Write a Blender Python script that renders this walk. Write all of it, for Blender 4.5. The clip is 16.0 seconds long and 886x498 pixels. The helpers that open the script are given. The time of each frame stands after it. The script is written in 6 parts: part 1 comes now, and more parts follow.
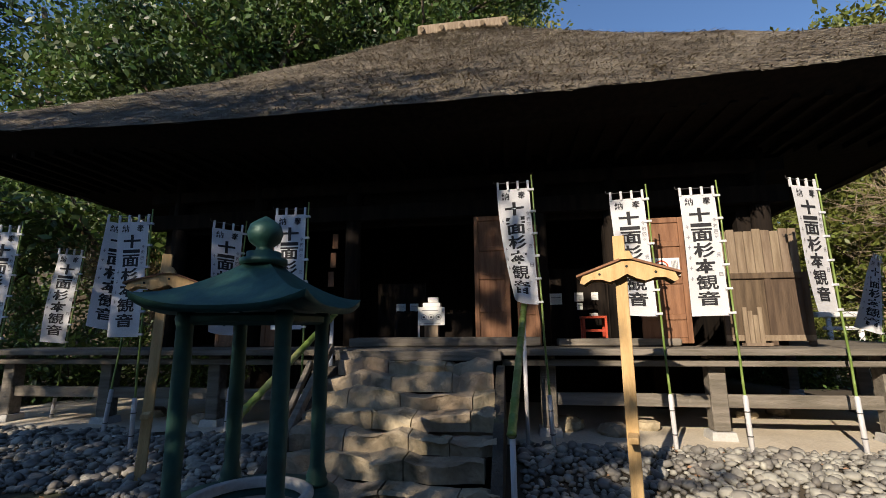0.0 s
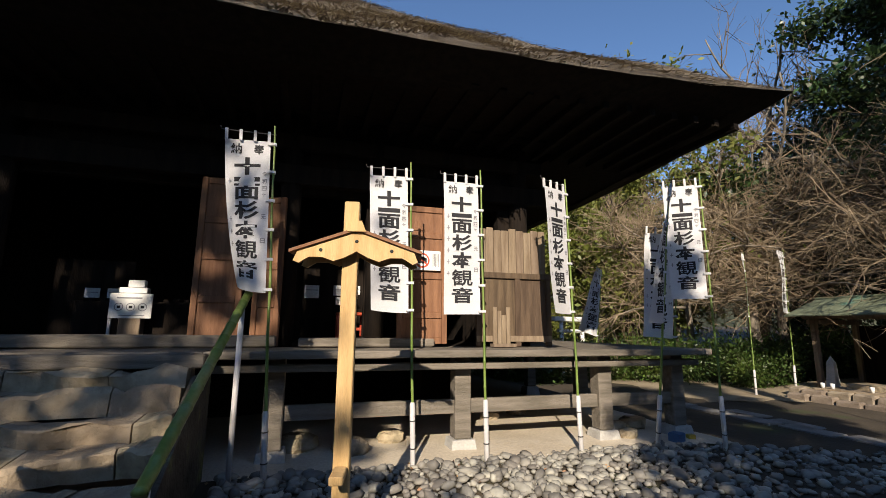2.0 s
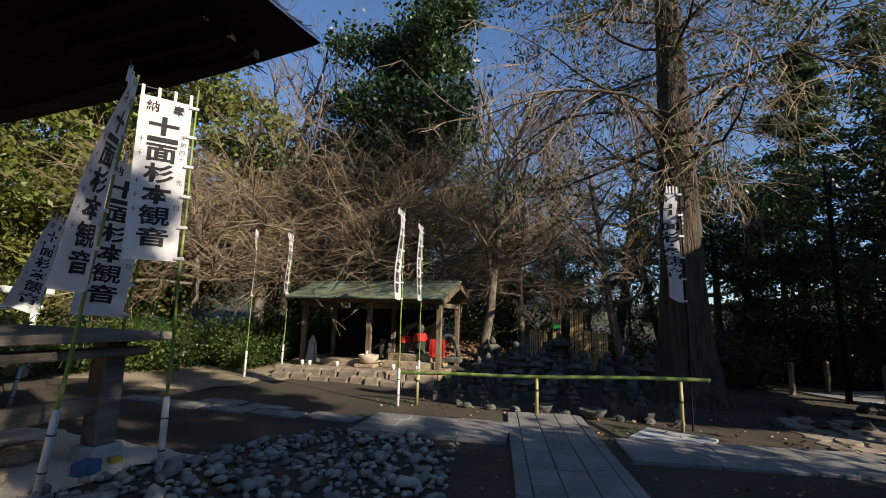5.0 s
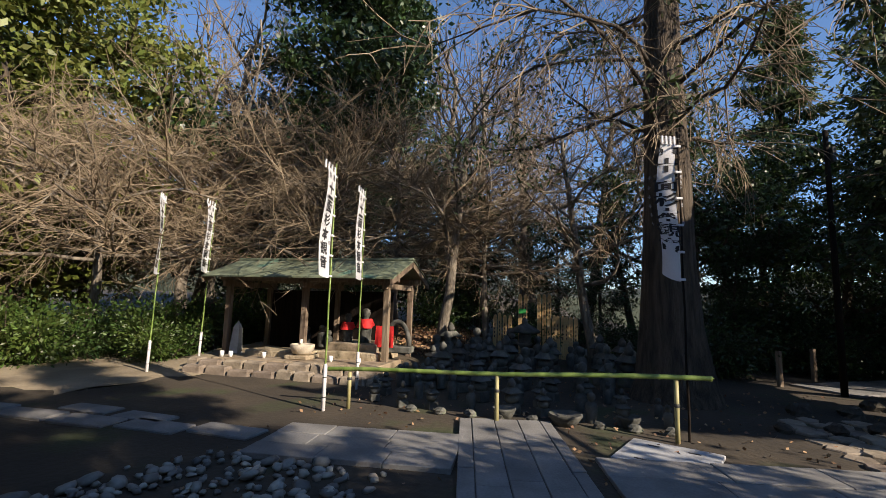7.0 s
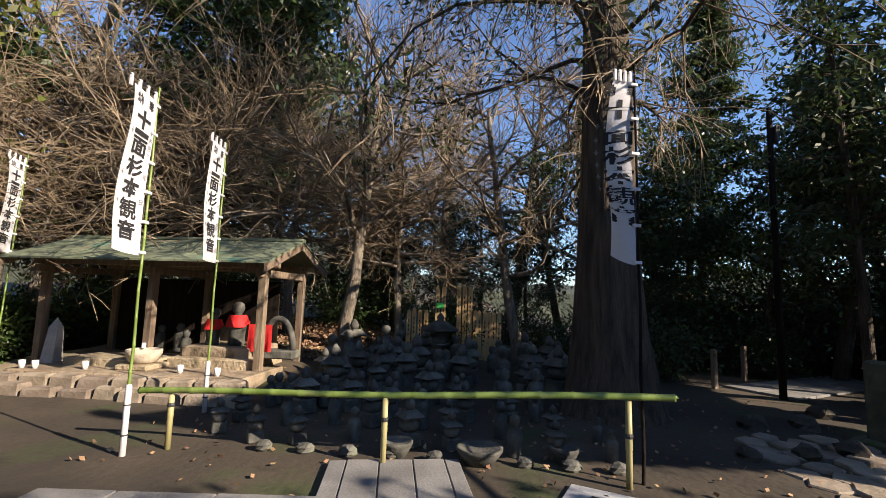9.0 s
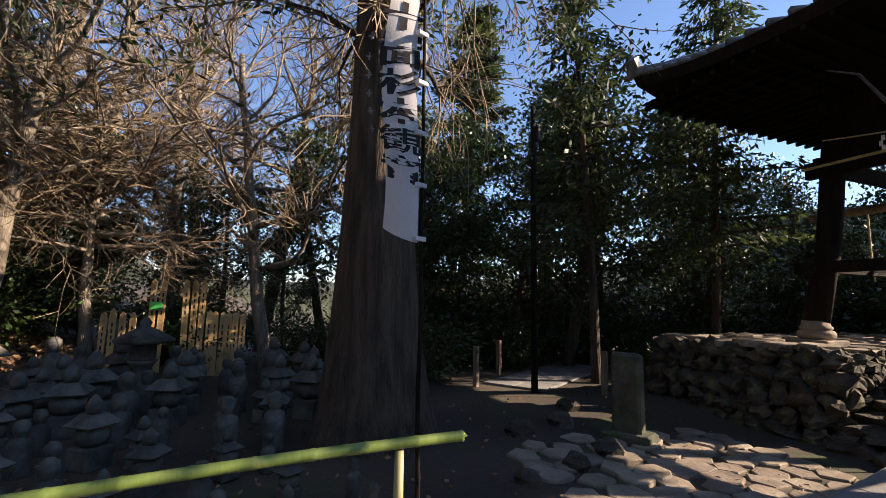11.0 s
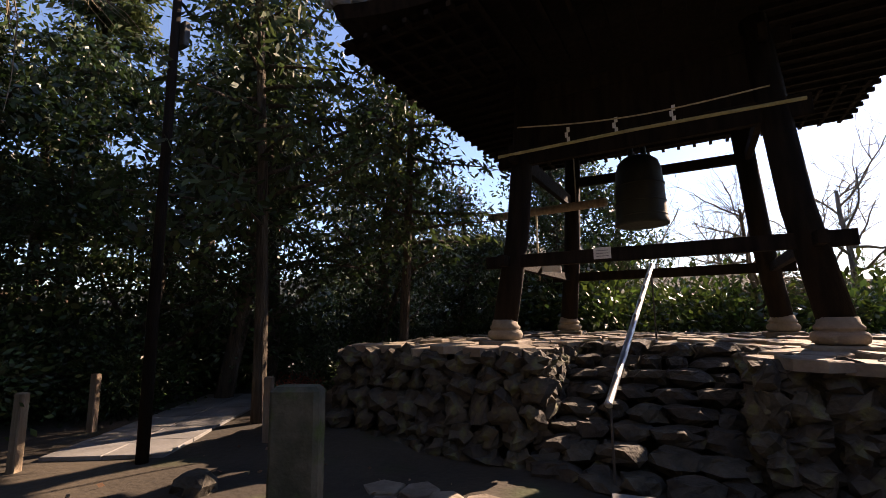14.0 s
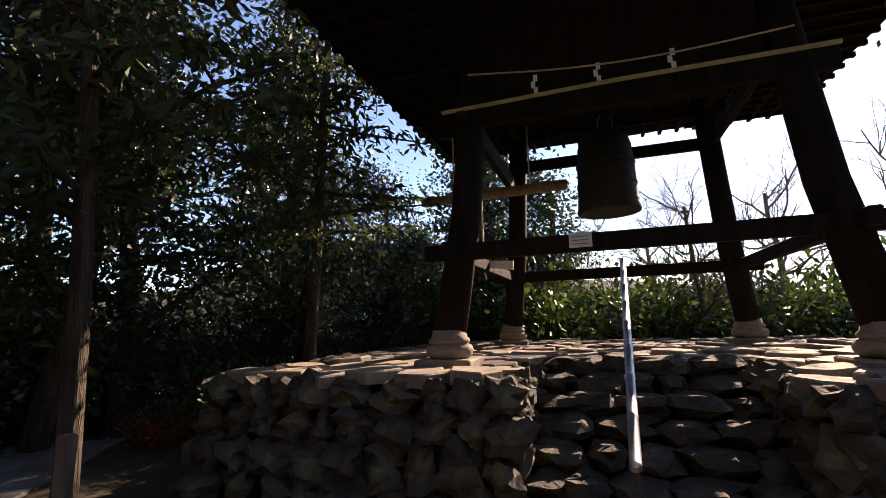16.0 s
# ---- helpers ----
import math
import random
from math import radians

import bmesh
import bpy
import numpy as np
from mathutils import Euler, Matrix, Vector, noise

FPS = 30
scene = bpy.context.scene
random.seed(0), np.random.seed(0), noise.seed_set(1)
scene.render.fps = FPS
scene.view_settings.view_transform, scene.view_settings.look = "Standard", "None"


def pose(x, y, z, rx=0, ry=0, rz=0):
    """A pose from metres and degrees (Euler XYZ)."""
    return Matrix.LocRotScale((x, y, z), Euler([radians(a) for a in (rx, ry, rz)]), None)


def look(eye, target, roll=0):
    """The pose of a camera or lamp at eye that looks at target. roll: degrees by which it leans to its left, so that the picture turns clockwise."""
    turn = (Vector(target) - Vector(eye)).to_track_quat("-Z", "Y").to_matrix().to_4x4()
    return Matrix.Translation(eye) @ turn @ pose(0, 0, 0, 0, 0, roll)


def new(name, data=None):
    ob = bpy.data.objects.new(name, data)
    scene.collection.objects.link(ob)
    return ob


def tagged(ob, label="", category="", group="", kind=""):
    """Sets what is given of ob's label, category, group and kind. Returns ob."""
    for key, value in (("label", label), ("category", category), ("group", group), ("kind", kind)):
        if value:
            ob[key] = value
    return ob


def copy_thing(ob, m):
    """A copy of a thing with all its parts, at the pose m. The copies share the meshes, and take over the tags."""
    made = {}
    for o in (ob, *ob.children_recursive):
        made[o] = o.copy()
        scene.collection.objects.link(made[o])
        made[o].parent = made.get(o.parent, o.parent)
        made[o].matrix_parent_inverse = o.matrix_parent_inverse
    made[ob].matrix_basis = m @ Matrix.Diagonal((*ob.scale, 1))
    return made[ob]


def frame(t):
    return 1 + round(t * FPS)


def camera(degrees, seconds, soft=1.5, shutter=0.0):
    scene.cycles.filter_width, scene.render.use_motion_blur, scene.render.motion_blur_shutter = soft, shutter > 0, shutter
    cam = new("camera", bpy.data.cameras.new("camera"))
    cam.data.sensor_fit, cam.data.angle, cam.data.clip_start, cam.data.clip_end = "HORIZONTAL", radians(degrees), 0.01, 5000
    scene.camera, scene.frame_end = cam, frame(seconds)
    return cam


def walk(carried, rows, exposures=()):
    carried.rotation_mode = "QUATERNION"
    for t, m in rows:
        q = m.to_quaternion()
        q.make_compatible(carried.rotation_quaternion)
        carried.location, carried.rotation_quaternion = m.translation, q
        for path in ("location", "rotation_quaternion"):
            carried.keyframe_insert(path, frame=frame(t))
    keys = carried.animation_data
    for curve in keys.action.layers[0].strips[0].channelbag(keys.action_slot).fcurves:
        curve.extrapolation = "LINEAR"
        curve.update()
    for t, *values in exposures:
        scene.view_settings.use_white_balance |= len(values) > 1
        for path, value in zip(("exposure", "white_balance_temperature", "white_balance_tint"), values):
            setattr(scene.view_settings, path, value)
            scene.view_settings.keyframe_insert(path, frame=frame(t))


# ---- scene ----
SKY, SUN_E = 0.11, 5.0
EXPOSURES = [(0.0, 0.55, 6650, 12), (4.0, 0.55, 6650, 12), (7.5, 0.85, 6650, 14), (10.5, 1.3, 7200, 19), (13.0, 1.45, 7900, 27), (16.0, 1.5, 8000, 29)]
cam = camera(88.6, 16.0, 0.75)
PATH = [
    (0, (-0.057, -0.054, 1.63), (-0.361, 1.892, 1.976), -0.5),
    (0.5, (0.078, 0.243, 1.616), (-0.116, 2.204, 1.962), -0.4),
    (1, (0.228, 0.561, 1.598), (0.238, 2.53, 1.945), -0.2),
    (1.5, (0.348, 0.86, 1.584), (0.654, 2.805, 1.939), 0.2),
    (2, (0.615, 1.113, 1.601), (1.179, 3.001, 1.945), 0.5),
    (2.5, (0.874, 1.376, 1.598), (1.713, 3.159, 1.939), 0.7),
    (3, (1.091, 1.577, 1.616), (2.242, 3.178, 1.952), 0.8),
    (3.5, (1.456, 1.701, 1.581), (2.835, 3.112, 1.912), 0.9),
    (4, (1.733, 1.961, 1.619), (3.345, 3.105, 1.922), 0.9),
    (4.5, (2.081, 2.022, 1.617), (3.856, 2.898, 1.906), 1.2),
    (5, (2.414, 2.069, 1.563), (4.285, 2.711, 1.859), 1.4),
    (7.5, (4.611, 2.23, 1.526), (6.536, 2.721, 1.759), 1.5),
    (8.2, (5.28, 2.201, 1.51), (7.222, 2.619, 1.739), 1.5),
    (10.3, (7.099, 1.965, 1.516), (9.044, 1.556, 1.739), 1.5),
    (10.5, (7.263, 1.924, 1.512), (9.181, 1.402, 1.739), 1.3),
    (11, (7.618, 1.738, 1.507), (9.453, 0.977, 1.74), 1.0),
    (11.5, (8.012, 1.545, 1.486), (9.738, 0.564, 1.735), 0.7),
    (12, (8.332, 1.288, 1.47), (9.878, 0.045, 1.729), 0.3),
    (12.5, (8.597, 0.948, 1.476), (9.972, -0.481, 1.737), -0.1),
    (13, (8.895, 0.613, 1.449), (10.096, -0.963, 1.719), -0.4),
    (13.5, (9.177, 0.253, 1.429), (10.208, -1.438, 1.706), -0.7),
    (14, (9.469, -0.148, 1.398), (10.434, -1.875, 1.687), -0.8),
    (14.5, (9.743, -0.562, 1.392), (10.66, -2.315, 1.688), -0.9),
    (15, (9.949, -0.985, 1.393), (10.795, -2.772, 1.698), -0.9),
    (15.5, (10.184, -1.324, 1.388), (10.945, -3.147, 1.699), -0.9),
    (16, (10.359, -1.633, 1.424), (10.993, -3.504, 1.736), -1.6),
]
walk(cam, [(t, look(eye, target, roll)) for t, eye, target, roll in PATH], EXPOSURES)

# ---- world and sun ----
SUN_DIR = Vector((-0.39, -0.92, 0)).normalized()
SUN_EL = radians(26)
world = bpy.data.worlds.new("sky")
scene.world = world
world.use_nodes = True
wn = world.node_tree
sky = wn.nodes.new("ShaderNodeTexSky")
sky.sky_type = "NISHITA"
sky.sun_disc = False
sky.sun_elevation = SUN_EL
sky.sun_rotation = math.atan2(SUN_DIR.x, SUN_DIR.y)
sky.air_density, sky.dust_density, sky.ozone_density = 1.0, 0.15, 5.5
wn.links.new(sky.outputs[0], wn.nodes["Background"].inputs[0])
wn.nodes["Background"].inputs[1].default_value = SKY
sun = new("sun", bpy.data.lights.new("sun", "SUN"))
sun.data.energy, sun.data.angle, sun.data.color = SUN_E, radians(0.5), (1.0, 0.88, 0.71)
to_sun = (SUN_DIR * math.cos(SUN_EL) + Vector((0, 0, math.sin(SUN_EL))))
sun.matrix_world = look((0, -20, 40), Vector((0, -20, 40)) - to_sun)

# ---- materials ----
def mat(name, a, b, rough=0.8, scale=6.0, detail=6.0, bump=0.3, fine=60.0, metal=0.0, stretch=(1, 1, 1), spec=0.5, random_tone=0.0, island=False, dist=0.02, spots=None, coat=0.0, translucent=0.0):
    """Two colours mixed by coarse noise, darkened by a fine one, with a bump of both scales; spots: (colour, scale, threshold) of moss or stains."""
    m = bpy.data.materials.new(name)
    m.use_nodes = True
    n, ln = m.node_tree.nodes, m.node_tree.links
    p = n["Principled BSDF"]
    p.inputs["Roughness"].default_value, p.inputs["Metallic"].default_value = rough, metal
    p.inputs["Specular IOR Level"].default_value = spec
    p.inputs["Coat Weight"].default_value = coat
    co, mp = n.new("ShaderNodeTexCoord"), n.new("ShaderNodeMapping")
    mp.inputs["Scale"].default_value = stretch
    ln.new(co.outputs["Object"], mp.inputs[0])
    n1, n2 = n.new("ShaderNodeTexNoise"), n.new("ShaderNodeTexNoise")
    for t, s in ((n1, scale), (n2, fine)):
        t.inputs["Scale"].default_value, t.inputs["Detail"].default_value = s, detail
        ln.new(mp.outputs[0], t.inputs["Vector"])
    ramp = n.new("ShaderNodeValToRGB")
    ramp.color_ramp.elements[0].position, ramp.color_ramp.elements[1].position = 0.35, 0.65
    ramp.color_ramp.elements[0].color, ramp.color_ramp.elements[1].color = (*a, 1), (*b, 1)
    ln.new(n1.outputs[0], ramp.inputs[0])
    last = ramp.outputs[0]
    if spots:
        n3, r3, mx = n.new("ShaderNodeTexNoise"), n.new("ShaderNodeMapRange"), n.new("ShaderNodeMix")
        n3.inputs["Scale"].default_value, n3.inputs["Detail"].default_value = spots[1], 8
        ln.new(co.outputs["Object"], n3.inputs["Vector"])
        r3.inputs[1].default_value, r3.inputs[2].default_value = spots[2], spots[2] + 0.12
        ln.new(n3.outputs[0], r3.inputs[0])
        mx.data_type = "RGBA"
        ln.new(r3.outputs[0], mx.inputs[0])
        ln.new(last, mx.inputs[6])
        mx.inputs[7].default_value = (*spots[0], 1)
        last = mx.outputs[2]
    hsv = n.new("ShaderNodeHueSaturation")
    mr = n.new("ShaderNodeMapRange")
    mr.inputs[3].default_value, mr.inputs[4].default_value = 0.72, 1.22
    ln.new(n2.outputs[0], mr.inputs[0])
    value = mr.outputs[0]
    if random_tone:
        src = n.new("ShaderNodeNewGeometry").outputs["Random Per Island"] if island else n.new("ShaderNodeObjectInfo").outputs["Random"]
        m2, mu = n.new("ShaderNodeMapRange"), n.new("ShaderNodeMath")
        m2.inputs[3].default_value, m2.inputs[4].default_value = 1 - random_tone, 1 + random_tone
        mu.operation = "MULTIPLY"
        ln.new(src, m2.inputs[0])
        ln.new(m2.outputs[0], mu.inputs[0])
        ln.new(value, mu.inputs[1])
        value = mu.outputs[0]
        h2 = n.new("ShaderNodeMapRange")
        h2.inputs[3].default_value, h2.inputs[4].default_value = 0.5 - random_tone * 0.05, 0.5 + random_tone * 0.05
        ln.new(src, h2.inputs[0])
        ln.new(h2.outputs[0], hsv.inputs["Hue"])
    ln.new(value, hsv.inputs["Value"])
    ln.new(last, hsv.inputs["Color"])
    ln.new(hsv.outputs[0], p.inputs["Base Color"])
    if bump:
        ad, bp = n.new("ShaderNodeMath"), n.new("ShaderNodeBump")
        ln.new(n1.outputs[0], ad.inputs[0])
        ln.new(n2.outputs[0], ad.inputs[1])
        bp.inputs["Strength"].default_value, bp.inputs["Distance"].default_value = bump, dist
        ln.new(ad.outputs[0], bp.inputs["Height"])
        ln.new(bp.outputs[0], p.inputs["Normal"])
    if translucent:
        tr, mxs = n.new("ShaderNodeBsdfTranslucent"), n.new("ShaderNodeMixShader")
        ln.new(hsv.outputs[0], tr.inputs[0])
        mxs.inputs[0].default_value = translucent
        ln.new(p.outputs[0], mxs.inputs[1])
        ln.new(tr.outputs[0], mxs.inputs[2])
        ln.new(mxs.outputs[0], n["Material Output"].inputs[0])
    return m


M = {
    "soil": mat("soil", (0.034, 0.027, 0.019), (0.075, 0.058, 0.038), 0.95, 0.6, bump=0.6, fine=14, spots=((0.045, 0.055, 0.02), 0.9, 0.56)),
    "sand": mat("sand", (0.50, 0.43, 0.33), (0.60, 0.53, 0.42), 0.95, 1.5, bump=0.4, fine=30),
    "yard": mat("yard", (0.23, 0.185, 0.125), (0.34, 0.28, 0.19), 0.95, 1.1, bump=0.5, fine=22, spots=((0.15, 0.12, 0.075), 0.7, 0.56)),
    "pebble": mat("pebble", (0.18, 0.175, 0.16), (0.32, 0.30, 0.26), 0.7, 3, bump=0.2, fine=25, random_tone=0.45, island=True),
    "pebble_one": mat("pebble_one", (0.18, 0.175, 0.16), (0.32, 0.30, 0.26), 0.7, 3, bump=0.2, fine=25, random_tone=0.45),
    "thatch": mat("thatch", (0.11, 0.085, 0.058), (0.27, 0.225, 0.165), 0.95, 1.2, bump=1.0, fine=38, dist=0.12, stretch=(1, 0.6, 1.6), spots=((0.10, 0.085, 0.055), 0.5, 0.6)),
    "straw": mat("straw", (0.13, 0.10, 0.065), (0.36, 0.30, 0.215), 0.95, 3, bump=0, random_tone=0.6, island=True),
    # dark timber, its tone pushed near-black to hold the shade under eaves
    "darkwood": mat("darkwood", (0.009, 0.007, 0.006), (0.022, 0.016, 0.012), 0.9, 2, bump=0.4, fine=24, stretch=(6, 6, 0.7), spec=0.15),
    "redwood": mat("redwood", (0.17, 0.075, 0.035), (0.27, 0.13, 0.065), 0.7, 2, bump=0.4, fine=24, stretch=(8, 8, 0.8)),
    "greywood": mat("greywood", (0.17, 0.122, 0.082), (0.28, 0.215, 0.15), 0.9, 2, bump=0.5, fine=24, stretch=(8, 8, 0.8), random_tone=0.12),
    "brownwood": mat("brownwood", (0.065, 0.042, 0.026), (0.13, 0.088, 0.055), 0.85, 2, bump=0.5, fine=24, stretch=(8, 8, 0.8), random_tone=0.15),
    "deckwood": mat("deckwood", (0.13, 0.115, 0.09), (0.23, 0.20, 0.165), 0.9, 2, bump=0.5, fine=24, stretch=(0.8, 8, 8)),
    "newwood": mat("newwood", (0.48, 0.31, 0.13), (0.62, 0.42, 0.20), 0.75, 2, bump=0.3, fine=24, stretch=(8, 8, 0.8)),
    "concrete": mat("concrete", (0.36, 0.35, 0.33), (0.50, 0.49, 0.46), 0.9, 4, bump=0.3, fine=40),
    "stepstone": mat("stepstone", (0.26, 0.20, 0.13), (0.44, 0.36, 0.25), 0.9, 2.2, bump=0.8, fine=18, random_tone=0.15, dist=0.03, spots=((0.12, 0.10, 0.06), 2.0, 0.58)),
    # kept far below flag, so the platform walls' shade sits in the colour
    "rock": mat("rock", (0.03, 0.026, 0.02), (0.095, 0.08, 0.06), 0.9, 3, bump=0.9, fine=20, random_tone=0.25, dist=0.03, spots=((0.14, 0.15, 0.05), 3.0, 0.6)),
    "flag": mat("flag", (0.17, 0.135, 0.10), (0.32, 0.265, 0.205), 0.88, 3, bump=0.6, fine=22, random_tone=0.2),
    "slab": mat("slab", (0.16, 0.157, 0.15), (0.25, 0.245, 0.235), 0.85, 2, bump=0.25, fine=40, random_tone=0.1),
    "mortar": mat("mortar", (0.06, 0.05, 0.04), (0.11, 0.10, 0.08), 0.95, 4, bump=0.5, fine=30),
    "statue": mat("statue", (0.05, 0.052, 0.045), (0.14, 0.137, 0.12), 0.9, 5, bump=0.4, fine=30, random_tone=0.25, spots=((0.10, 0.12, 0.06), 4.0, 0.58)),
    "copper": mat("copper", (0.014, 0.062, 0.052), (0.035, 0.115, 0.095), 0.5, 3, bump=0.2, fine=22, metal=0.25, spots=((0.03, 0.06, 0.05), 2.5, 0.6)),
    "copper_roof": mat("copper_roof", (0.14, 0.16, 0.10), (0.20, 0.24, 0.16), 0.7, 1.5, bump=0.3, fine=20, spots=((0.10, 0.30, 0.22), 1.2, 0.58)),
    "bronze": mat("bronze", (0.015, 0.018, 0.015), (0.035, 0.04, 0.032), 0.7, 4, bump=0.2, metal=0.3),
    "tile": mat("tile", (0.10, 0.11, 0.12), (0.17, 0.18, 0.19), 0.38, 5, bump=0.2, fine=40, random_tone=0.15),
    "cloth": mat("cloth", (0.74, 0.74, 0.77), (0.84, 0.84, 0.86), 0.85, 2, bump=0.15, fine=120, translucent=0.25),
    "ink": mat("ink", (0.012, 0.012, 0.015), (0.022, 0.022, 0.026), 0.8, 8, bump=0.0),
    "faint_ink": mat("faint_ink", (0.20, 0.20, 0.22), (0.28, 0.28, 0.30), 0.8, 8, bump=0.0),
    "bamboo": mat("bamboo", (0.12, 0.19, 0.04), (0.21, 0.29, 0.075), 0.35, 2, bump=0.1, fine=14, stretch=(4, 4, 0.6), spots=((0.30, 0.31, 0.14), 1.5, 0.6)),
    "oldbamboo": mat("oldbamboo", (0.30, 0.27, 0.12), (0.42, 0.38, 0.19), 0.5, 2, bump=0.1, fine=14, stretch=(4, 4, 0.6)),
    "pipe": mat("pipe", (0.55, 0.54, 0.55), (0.70, 0.69, 0.69), 0.5, 4, bump=0.15, fine=30, stretch=(4, 4, 0.5)),
    "steel": mat("steel", (0.5, 0.5, 0.5), (0.66, 0.66, 0.64), 0.42, 6, bump=0.05, metal=1.0),
    "wire": mat("wire", (0.03, 0.03, 0.03), (0.06, 0.06, 0.06), 0.6, 8, bump=0.0),
    "rope": mat("rope", (0.42, 0.36, 0.22), (0.58, 0.50, 0.33), 0.9, 30, bump=0.6, fine=120),
    "paper": mat("paper", (0.70, 0.70, 0.68), (0.80, 0.80, 0.78), 0.8, 4, bump=0.05),
    "red": mat("red", (0.55, 0.015, 0.015), (0.72, 0.03, 0.03), 0.8, 6, bump=0.3, fine=60),
    "redpaint": mat("redpaint", (0.50, 0.06, 0.025), (0.62, 0.10, 0.04), 0.5, 6, bump=0.1),
    "green": mat("green", (0.03, 0.38, 0.08), (0.05, 0.5, 0.12), 0.7, 6, bump=0.1),
    "blue": mat("blue", (0.03, 0.10, 0.22), (0.05, 0.14, 0.28), 0.5, 6, bump=0.1),
    "yellow": mat("yellow", (0.35, 0.26, 0.03), (0.42, 0.32, 0.05), 0.5, 6, bump=0.1),
    "white": mat("white", (0.70, 0.70, 0.70), (0.80, 0.80, 0.79), 0.6, 5, bump=0.1),
    "bark": mat("bark", (0.04, 0.03, 0.021), (0.115, 0.088, 0.062), 0.95, 3, bump=1.0, fine=14, dist=0.05, stretch=(4, 4, 0.5)),
    "paleBark": mat("paleBark", (0.13, 0.11, 0.085), (0.27, 0.23, 0.18), 0.95, 4, bump=0.8, fine=20, dist=0.03, stretch=(3, 3, 0.6)),
    "twig": mat("twig", (0.15, 0.11, 0.07), (0.30, 0.235, 0.155), 0.9, 2, bump=0.0),
    "leaf_dark": mat("leaf_dark", (0.022, 0.045, 0.014), (0.05, 0.085, 0.022), 0.38, 1.5, bump=0.0, random_tone=0.5, island=True, translucent=0.2),
    "leaf_mid": mat("leaf_mid", (0.045, 0.085, 0.018), (0.10, 0.15, 0.032), 0.45, 1.0, bump=0.0, random_tone=0.4, island=True, translucent=0.3),
    "leaf_light": mat("leaf_light", (0.11, 0.14, 0.025), (0.21, 0.22, 0.05), 0.5, 0.8, bump=0.0, random_tone=0.35, island=True, translucent=0.35),
    "needle": mat("needle", (0.03, 0.055, 0.018), (0.075, 0.10, 0.032), 0.6, 0.8, bump=0.0, random_tone=0.4, island=True, translucent=0.38),
    "leaf_dry": mat("leaf_dry", (0.13, 0.095, 0.04), (0.22, 0.17, 0.075), 0.8, 1.0, bump=0.0, random_tone=0.35, island=True, translucent=0.2),
    "leaf_red": mat("leaf_red", (0.20, 0.035, 0.025), (0.32, 0.07, 0.04), 0.6, 1.0, bump=0.0, random_tone=0.35, island=True, translucent=0.25),
    "litter": mat("litter", (0.20, 0.11, 0.06), (0.36, 0.22, 0.13), 0.9, 3, bump=0.0, random_tone=0.4, island=True),
    "hill": mat("hill", (0.022, 0.03, 0.02), (0.06, 0.07, 0.045), 0.95, 0.08, bump=0.6, fine=0.35, dist=1.0),
    "plate": mat("plate", (0.36, 0.37, 0.38), (0.48, 0.49, 0.50), 0.6, 3, bump=0.15, fine=30),
    "moss_stone": mat("moss_stone", (0.05, 0.055, 0.035), (0.12, 0.115, 0.085), 0.95, 4, bump=0.6, fine=26, spots=((0.05, 0.085, 0.02), 3.0, 0.5)),
    "lilac": mat("lilac", (0.35, 0.2, 0.25), (0.45, 0.3, 0.3), 0.8, 5, bump=0.0),
}


# ---- mesh helpers ----
def mesh_of(name, verts, faces, material, smooth=False):
    me = bpy.data.meshes.new(name)
    me.from_pydata([tuple(v) for v in verts], [], [tuple(f) for f in faces])
    me.materials.append(M[material])
    if smooth:
        me.shade_smooth()
    return me


